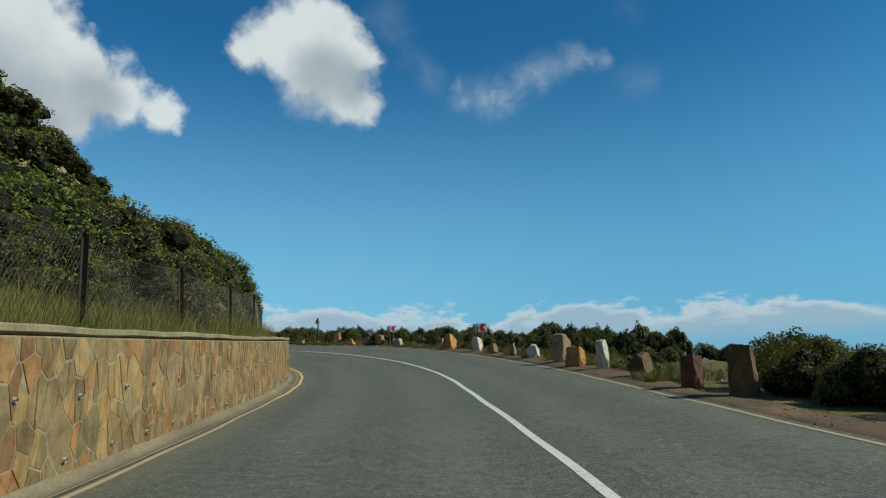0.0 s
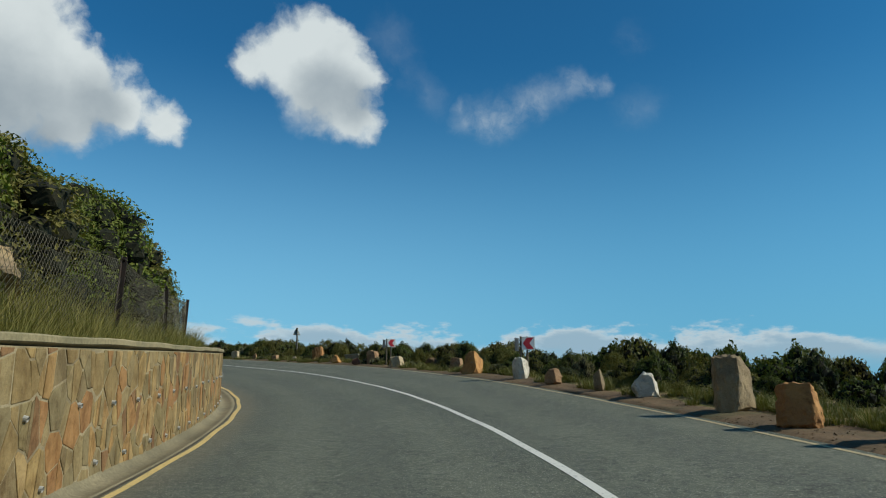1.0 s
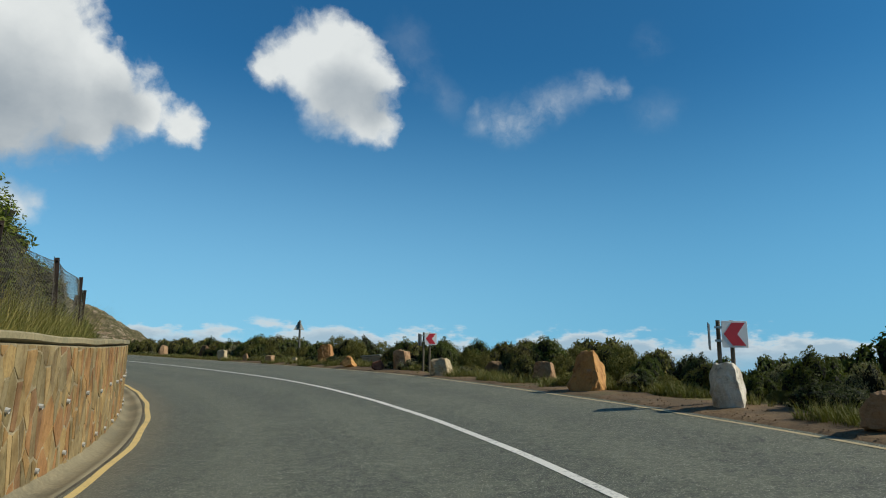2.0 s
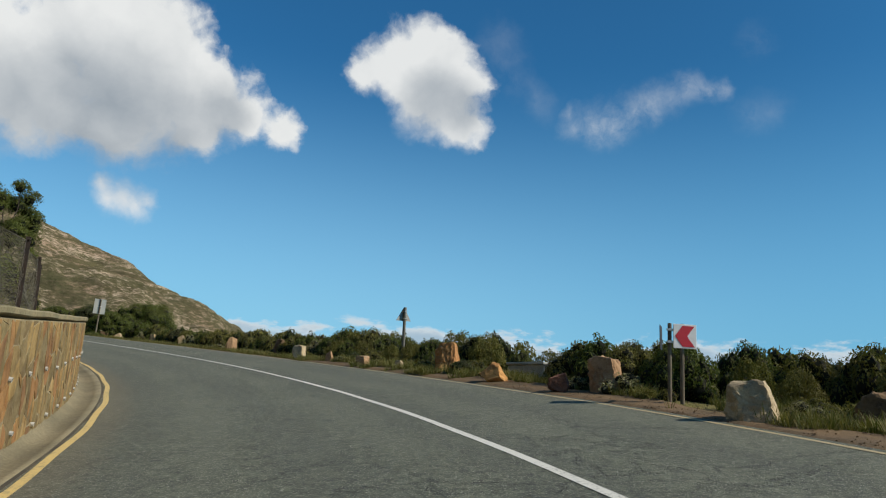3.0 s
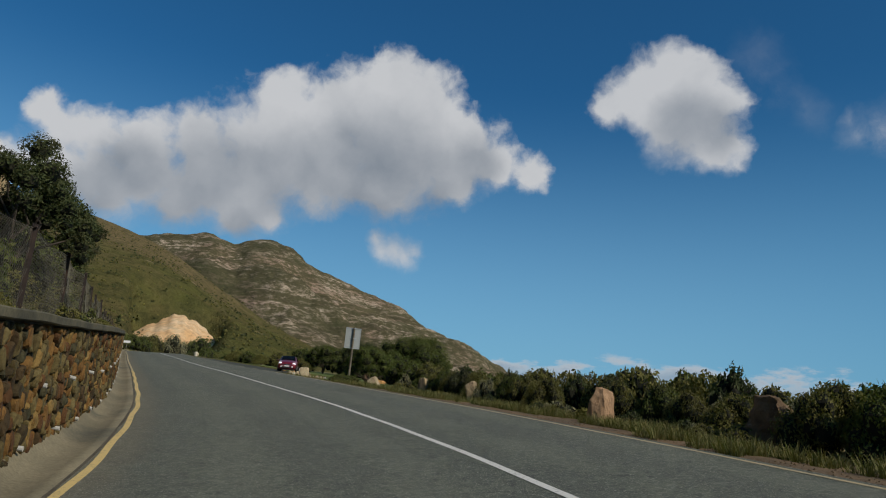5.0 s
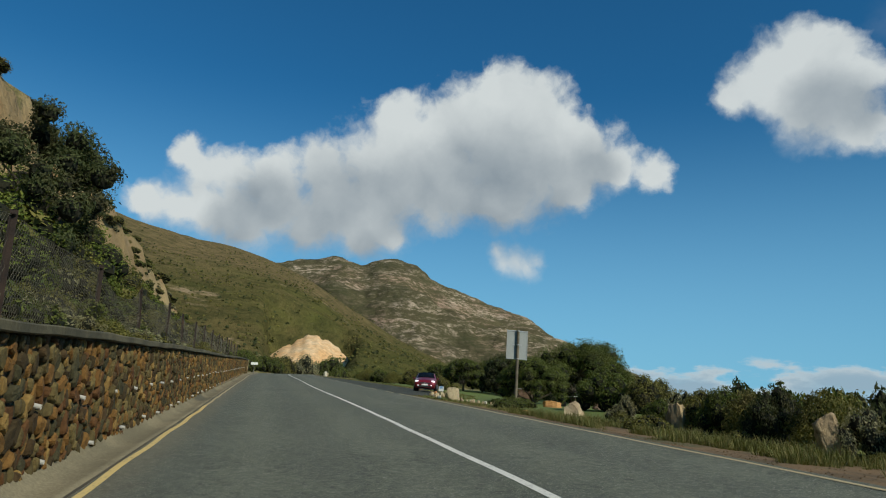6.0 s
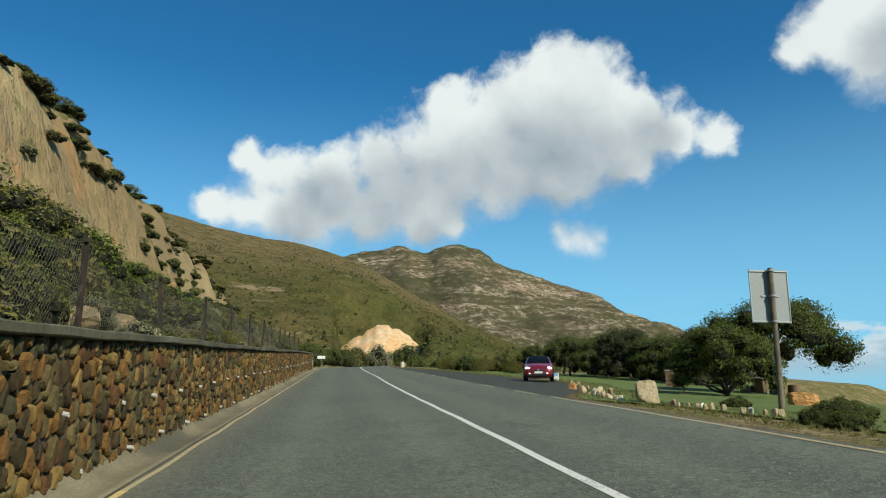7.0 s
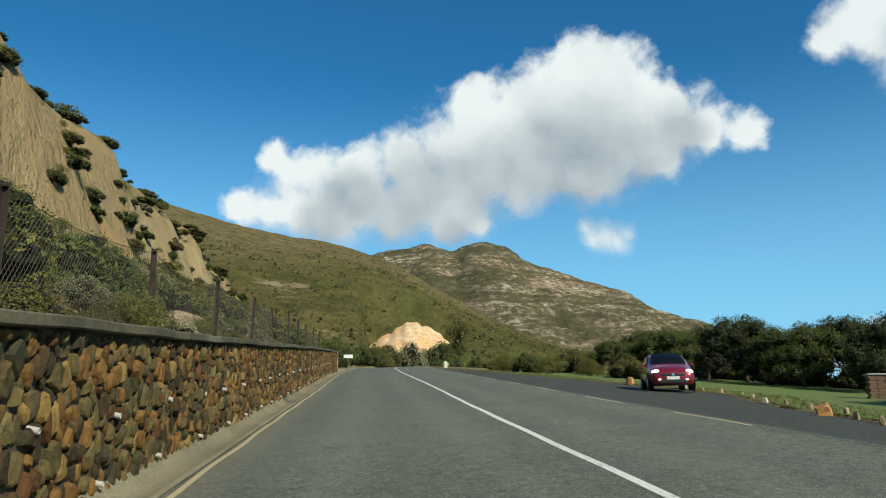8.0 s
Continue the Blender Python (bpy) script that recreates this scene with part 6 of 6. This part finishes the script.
for sgn in (1, -1):
    for x0, x1, x2, x3 in ((0.62, -0.20, -0.20, 0.14), (-0.26, -1.05, -1.0, -0.26)):
        pts = [(x0, sgn * 0.815, 0.965), (x1, sgn * 0.835, 0.975), (x2, sgn * 0.645, 1.375), (x3, sgn * 0.65, 1.365)]
        panel("side_window", pts if sgn > 0 else pts[::-1], GLASS, car, 0.03)
    bm = bmesh.new()
    bmesh.ops.create_icosphere(bm, subdivisions=3, radius=1.0, matrix=pose(1.80, sgn * 0.615, 0.70, 0, 14, sgn * 26) @ Matrix.Diagonal((0.13, 0.165, 0.085, 1)))
    part("headlight", bm, LENS, car, "bright clear headlight", smooth=True)
    bm = bmesh.new()
    bmesh.ops.create_icosphere(bm, subdivisions=2, radius=1.0, matrix=pose(1.965, sgn * 0.50, 0.40) @ Matrix.Diagonal((0.04, 0.065, 0.045, 1)))
    part("fog_light", bm, LENS, car, smooth=True)
    bm = bmesh.new()
    box(bm, (0.10, 0.15, 0.11), pose(0.66, sgn * 0.93, 0.99, 0, 0, sgn * -8), 0.035, 2)
    box(bm, (0.05, 0.10, 0.04), pose(0.66, sgn * 0.86, 0.95), 0.01)
    part("wing_mirror", bm, PAINT, car)
    bm = bmesh.new()
    box(bm, (0.16, 0.14, 0.22), pose(-1.82, sgn * 0.70, 0.82), 0.03, 2)
    part("tail_light", bm, SIGN_RED, car)
    for x in (1.22, -1.22):
        bm = bmesh.new()
        tube(bm, (x, sgn * 0.845, 0.30), (x, sgn * 0.862, 0.30), 0.37, seg=28)
        part("wheel_arch", bm, TRIM, car)
        bm = bmesh.new()
        tube(bm, (x, sgn * 0.67, 0.285), (x, sgn * 0.875, 0.285), 0.285, seg=28)
        bmesh.ops.bevel(bm, geom=[e for e in bm.edges if e.is_manifold and e.calc_face_angle(0) > 1.0], offset=0.03, segments=2, affect="EDGES")
        wheel = part("wheel", bm, TYRE, car, "black tyre")
        bm = bmesh.new()
        tube(bm, (x, sgn * 0.82, 0.285), (x, sgn * 0.882, 0.285), 0.19, 0.17, seg=20)
        part("rim", bm, CHROME, wheel, "grey alloy rim")
bm = bmesh.new()
box(bm, (0.05, 0.86, 0.085), pose(1.965, 0, 0.575), 0.015, 2)
grille = part("grille", bm, TRIM, car, "black grille")
bm = bmesh.new()
tube(bm, (1.97, 0, 0.585), (2.005, 0, 0.585), 0.055, seg=18)
part("badge", bm, CHROME, grille, "round bright badge")
bm = bmesh.new()
box(bm, (0.04, 1.05, 0.13), pose(1.968, 0, 0.335), 0.02, 2)
part("lower_grille", bm, TRIM, car, "black lower air intake")
bm = bmesh.new()
box(bm, (0.015, 0.46, 0.115), pose(1.996, 0, 0.455), 0.004)
part("number_plate", bm, PLATE, car, "plain pale number plate")
bm = bmesh.new()
for y in (-0.25, 0.3):
    tube(bm, (0.95, y, 1.045), (0.80, y + 0.42, 1.125), 0.008, seg=5)
part("wiper", bm, TRIM, car)

# ---------------------------------------------------------------- picnic site
BRICK = grainy("brown_brick", (0.28, 0.17, 0.11), (0.20, 0.125, 0.085), 2.0, 40.0, 0.9, 0.5, 0.01)


def picnic_table(s, lat, rot):
    ob = thing("picnic_table", Matrix.Translation(at(s, lat, terrain(s, lat) + 0.03)) @ pose(0, 0, 0, 0, 0, rot), "pale concrete picnic table with slab top", "table")
    bm = bmesh.new()
    box(bm, (1.7, 0.8, 0.08), pose(0, 0, 0.74), 0.02)
    part("tabletop", bm, PARAPET, ob)
    for x in (-0.5, 0.5):
        bm = bmesh.new()
        box(bm, (0.22, 0.55, 0.76), pose(x, 0, 0.33), 0.02)
        part("pedestal", bm, BRICK, ob)
    for x, y in ((-1.35, 0.1), (1.3, -0.2), (-0.4, -1.0), (0.6, -0.95), (0.1, 1.0)):
        st = thing("stool", ob.matrix_world @ pose(x, y, 0), "squat brown stone stool beside the table", "stool", "stools round the table")
        bm = bmesh.new()
        tube(bm, (0, 0, -0.05), (0, 0, 0.40), 0.24, 0.22, 14)
        bmesh.ops.bevel(bm, geom=[e for e in bm.edges if e.calc_face_angle(0) > 1.0], offset=0.03, segments=2, affect="EDGES")
        part("seat", bm, BRICK, st)


picnic_table(112.0, 18.5, 66)


def braai(s, lat, rot):
    ob = thing("barbecue_stand", Matrix.Translation(at(s, lat, terrain(s, lat) + 0.03)) @ pose(0, 0, 0, 0, 0, rot), "brown brick barbecue stand on the lawn", "barbecue")
    for row in range(9):
        for j in range(4):
            bm = bmesh.new()
            box(bm, (0.245, 0.75, 0.088), pose(-0.39 + 0.26 * j + (0.02 if row % 2 else -0.02), 0, 0.045 + 0.098 * row), 0.008)
            part("brick", bm, BRICK, ob)
    bm = bmesh.new()
    box(bm, (1.12, 0.82, 0.06), pose(0, 0, 0.92), 0.015)
    part("slab", bm, PARAPET, ob)


braai(118.5, 17.0, 26)
THATCH = grainy("grey_thatch", (0.17, 0.14, 0.10), (0.11, 0.09, 0.065), 3.0, 70.0, 0.95, 0.8, 0.03)


def thatched_shade(s, lat):
    """A thatched cone on a post, with a ragged hem."""
    ob = thing("thatched_shade", Matrix.Translation(at(s, lat, terrain(s, lat) + 0.03)), "small grey thatched sunshade on a post", "sunshade")
    bm = bmesh.new()
    tube(bm, (0, 0, -0.2), (0, 0, 1.3), 0.05, seg=8)
    part("post", bm, BARK, ob)
    bm = bmesh.new()
    rng = random.Random(3)
    tip = bm.verts.new((0, 0, 1.75))
    rows = [[bm.verts.new((r * math.cos(a), r * math.sin(a), z + rng.uniform(-0.03, 0.03))) for a in (math.pi * k / 12 for k in range(24))]
            for r, z in ((0.3, 1.58), (0.7, 1.3), (1.0, 1.05), (0.98, 0.95), (0.3, 1.45))]
    for k in range(24):
        bm.faces.new((tip, rows[0][k], rows[0][(k + 1) % 24]))
        for a, b in zip(rows, rows[1:]):
            bm.faces.new((a[k], b[k], b[(k + 1) % 24], a[(k + 1) % 24]))
    part("roof", bm, THATCH, ob)


thatched_shade(121.0, 23.5)

# ---------------------------------------------------------------- the cut in the far hillside
def cut_face():
    """A bare scarp: a bowl of pale earth in the hillside, ragged at its upper rim."""
    verts, n, m = [], 44, 20
    for i in range(n):
        u = i / (n - 1)
        az = 54.5 - 7.1 * u
        crown = 0.15 + 2.05 * linear([(0, 0.08), (0.1, 0.36), (0.22, 0.62), (0.33, 0.84), (0.42, 0.98), (0.5, 1.0), (0.6, 0.95), (0.72, 0.80), (0.85, 0.50), (1, 0.08)], u)
        crown *= 1 + 0.04 * math.sin(13 * u + 1.0) + 0.03 * math.sin(47 * u)
        for j in range(m):
            v = j / (m - 1)
            el = 3.5 + (0.45 + 0.95 * crown) * v
            r = 272 + 26 * v + 1.6 * fbm(u * 9, v * 1.5, 0, 4) - 6.0 * math.sin(math.pi * v) * math.sin(math.pi * u)
            d = heading(az, 0)
            verts.append((FOCUS.x + d.x * r, FOCUS.y + d.y * r, FOCUS.z + math.tan(radians(el)) * r + 0.15 * fbm(u * 14, v * 9, 3, 3) - (1.6 * max(0.0, fbm(u * 11, 0.4, 5, 3)) if v > 0.85 else 0.0)))
    return from_data("road_cutting", verts, grid_faces(n, m), CUT, smooth=True)


tagged(cut_face(), "bare orange and cream earth cutting in the hillside", "cutting", kind="structure")

# ---------------------------------------------------------------- scrub on the hillside, grass and gravel
def scatter(name, count, place, build, mats, label, category):
    """Many small pieces as one object of stuff."""
    verts, faces = [], []
    for k in range(count):
        where = place(k)
        if where is None:
            continue
        v, f = build(k, where)
        n = len(verts)
        verts += v
        faces += [tuple(n + i for i in q) for q in f]
    return tagged(from_data(name, verts, faces, mats), label, category, kind="stuff")


hill = bpy.data.objects["hillside"].data
hv = [v.co.copy() for v in hill.vertices]
hill_rng = random.Random(4)


def hill_spot(k):
    cols = 44 + 5
    i, j = hill_rng.randrange(0, len(hv) // cols - 1), min(int(hill_rng.random() ** 1.6 * 30), 42)
    a, b = hv[i * cols + j], hv[(i + 1) * cols + j + 1]
    return a.lerp(b, hill_rng.random()) + Vector((hill_rng.uniform(-4, 4), hill_rng.uniform(-4, 4), 0))


def clump(k, where):
    r = hill_rng.uniform(0.3, 1.0)
    verts, faces = [], []
    for q in range(12):
        d = Vector((hill_rng.gauss(0, 1), hill_rng.gauss(0, 1), abs(hill_rng.gauss(0, 0.7)))).normalized()
        t = d.cross(Vector((hill_rng.gauss(0, 1), hill_rng.gauss(0, 1), 0.3))).normalized()
        b = d.cross(t)
        c = where + d * r * 0.6
        n = len(verts)
        verts += [c - t * r * 0.5, c - b * r * 0.4, c + t * r * 0.5, c + b * r * 0.4]
        faces.append((n, n + 1, n + 2, n + 3))
    return verts, faces


scatter("hillside_scrub", 9000, hill_spot, clump, LEAF_B, "scattered olive scrub over the hillside", "scrub")
scatter("dark_scrub", 6000, hill_spot, clump, LEAF_C, "darker bushes dotted over the hillside", "scrub")

GRASS = leafy("dry_grass", (0.085, 0.105, 0.025), (0.23, 0.19, 0.075), (0.12, 0.12, 0.035))
STRAW = leafy("straw_grass", (0.20, 0.19, 0.05), (0.36, 0.30, 0.10), (0.24, 0.22, 0.06))
grass_rng = random.Random(8)


def tuft(k, where, low=1.0):
    verts, faces = [], []
    tall = grass_rng.choice((0.10, 0.14, 0.18, 0.24, 0.34)) * grass_rng.uniform(0.7, 1.2) * low
    for q in range(11):
        a = grass_rng.uniform(0, 2 * math.pi)
        d = Vector((math.cos(a), math.sin(a), 0))
        side = Vector((-d.y, d.x, 0)) * 0.0045
        foot = where + d * grass_rng.uniform(0, 0.07)
        h = tall * grass_rng.uniform(0.6, 1.1)
        tip = foot + d * h * grass_rng.uniform(0.25, 0.9) + Vector((0, 0, h))
        mid = foot.lerp(tip, 0.55) + Vector((0, 0, h * 0.12))
        n = len(verts)
        verts += [foot - side, foot + side, mid + side * 0.8, mid - side * 0.8, tip]
        faces += [(n, n + 1, n + 2, n + 3), (n + 3, n + 2, n + 4)]
    return verts, faces


def verge_spot(k):
    s = grass_rng.uniform(12, 86)
    la = linear([(0, 4.2), (34, 4.3), (46, 4.0), (52, 3.75), (60, 3.8), (68, 4.3), (100, 4.4)], s) + abs(grass_rng.gauss(0, 0.85)) - (0.6 if fbm(s * 0.35, 3.0, 0, 3) > 0.12 else 0.0)
    if fbm(s * 0.8, la * 0.5, 7, 3) < -0.12:
        return None
    return at(s, la, terrain(s, la))


def bank_spot(k):
    s, la = grass_rng.uniform(0, 143), -5.3 - abs(grass_rng.gauss(0, 0.9))
    return at(s, la, terrain(s, la))


def site_spot(k):
    s = grass_rng.uniform(83, 158)
    la = layby_edge(s) + grass_rng.uniform(0.15, 2.4) + (1.0 if s < 96 else 0)
    return at(s, la, terrain(s, la) + 0.01)


scatter("verge_grass", 22000, verge_spot, lambda k, w_: tuft(k, w_, 0.75), GRASS, "tufts of green and dry grass on the verge", "grass")
scatter("bank_grass", 8000, bank_spot, tuft, GRASS, "dry grass behind the wall", "grass")
scatter("tall_grass", 6000, lambda k: (lambda s, la: at(s, la, terrain(s, la)))(grass_rng.uniform(0, 36), -5.3 - abs(grass_rng.gauss(0, 0.6))),
        lambda k, w_: tuft(k, w_, 2.2), STRAW, "tall dry yellow-green grass behind the netting", "grass")
scatter("site_grass", 5000, site_spot, lambda k, w_: tuft(k, w_, 0.3), GRASS, "short grass tufts at the lawn's edge", "grass")


def pebble(k, where):
    r = grass_rng.uniform(0.006, 0.022)
    pts = [where + Vector(q) * r * grass_rng.uniform(0.7, 1.3) for q in ((1, 0, 0.2), (-1, 0.2, 0.1), (0, 1, 0.2), (0.1, -1, 0.1), (0, 0, 0.9))]
    return pts, [(0, 2, 4), (2, 1, 4), (1, 3, 4), (3, 0, 4)]


def gravel_spot(k):
    s = grass_rng.uniform(6, 120)
    e = layby_edge(s) if s > 96 else 3.2
    la = e + abs(grass_rng.gauss(0, 0.9)) - 0.05
    return at(s, la, terrain(s, la) + 0.02)


scatter("gravel", 6000, gravel_spot, pebble, DIRT, "loose reddish gravel along the road's edge", "gravel")
BANK_ROCK = rock_mat("tan")


def rubble_spot(k):
    s, la = (grass_rng.uniform(10, 60) if k % 4 == 0 else grass_rng.uniform(77, 153)), -grass_rng.uniform(5.4, 8.5)
    return at(s, la, terrain(s, la))


def rubble(k, where):
    r = grass_rng.uniform(0.04, 0.17) * (0.5 if k % 5 else 1.0)
    pts = []
    for q in ((1, 0, 0), (0.5, 0.9, 0.1), (-0.5, 0.9, 0), (-1, 0, 0.1), (-0.5, -0.9, 0), (0.5, -0.9, 0.1)):
        pts.append(where + Vector(q) * r * grass_rng.uniform(0.7, 1.2))
    top = [p.lerp(where, grass_rng.uniform(0.25, 0.5)) + Vector((0, 0, r * grass_rng.uniform(0.7, 1.4))) for p in pts]
    return pts + top, [(i, (i + 1) % 6, 6 + (i + 1) % 6, 6 + i) for i in range(6)] + [(6, 7, 8, 9, 10, 11)]


scatter("rubble", 2200, rubble_spot, rubble, BANK_ROCK, "pale stones strewn over the bank", "rubble")
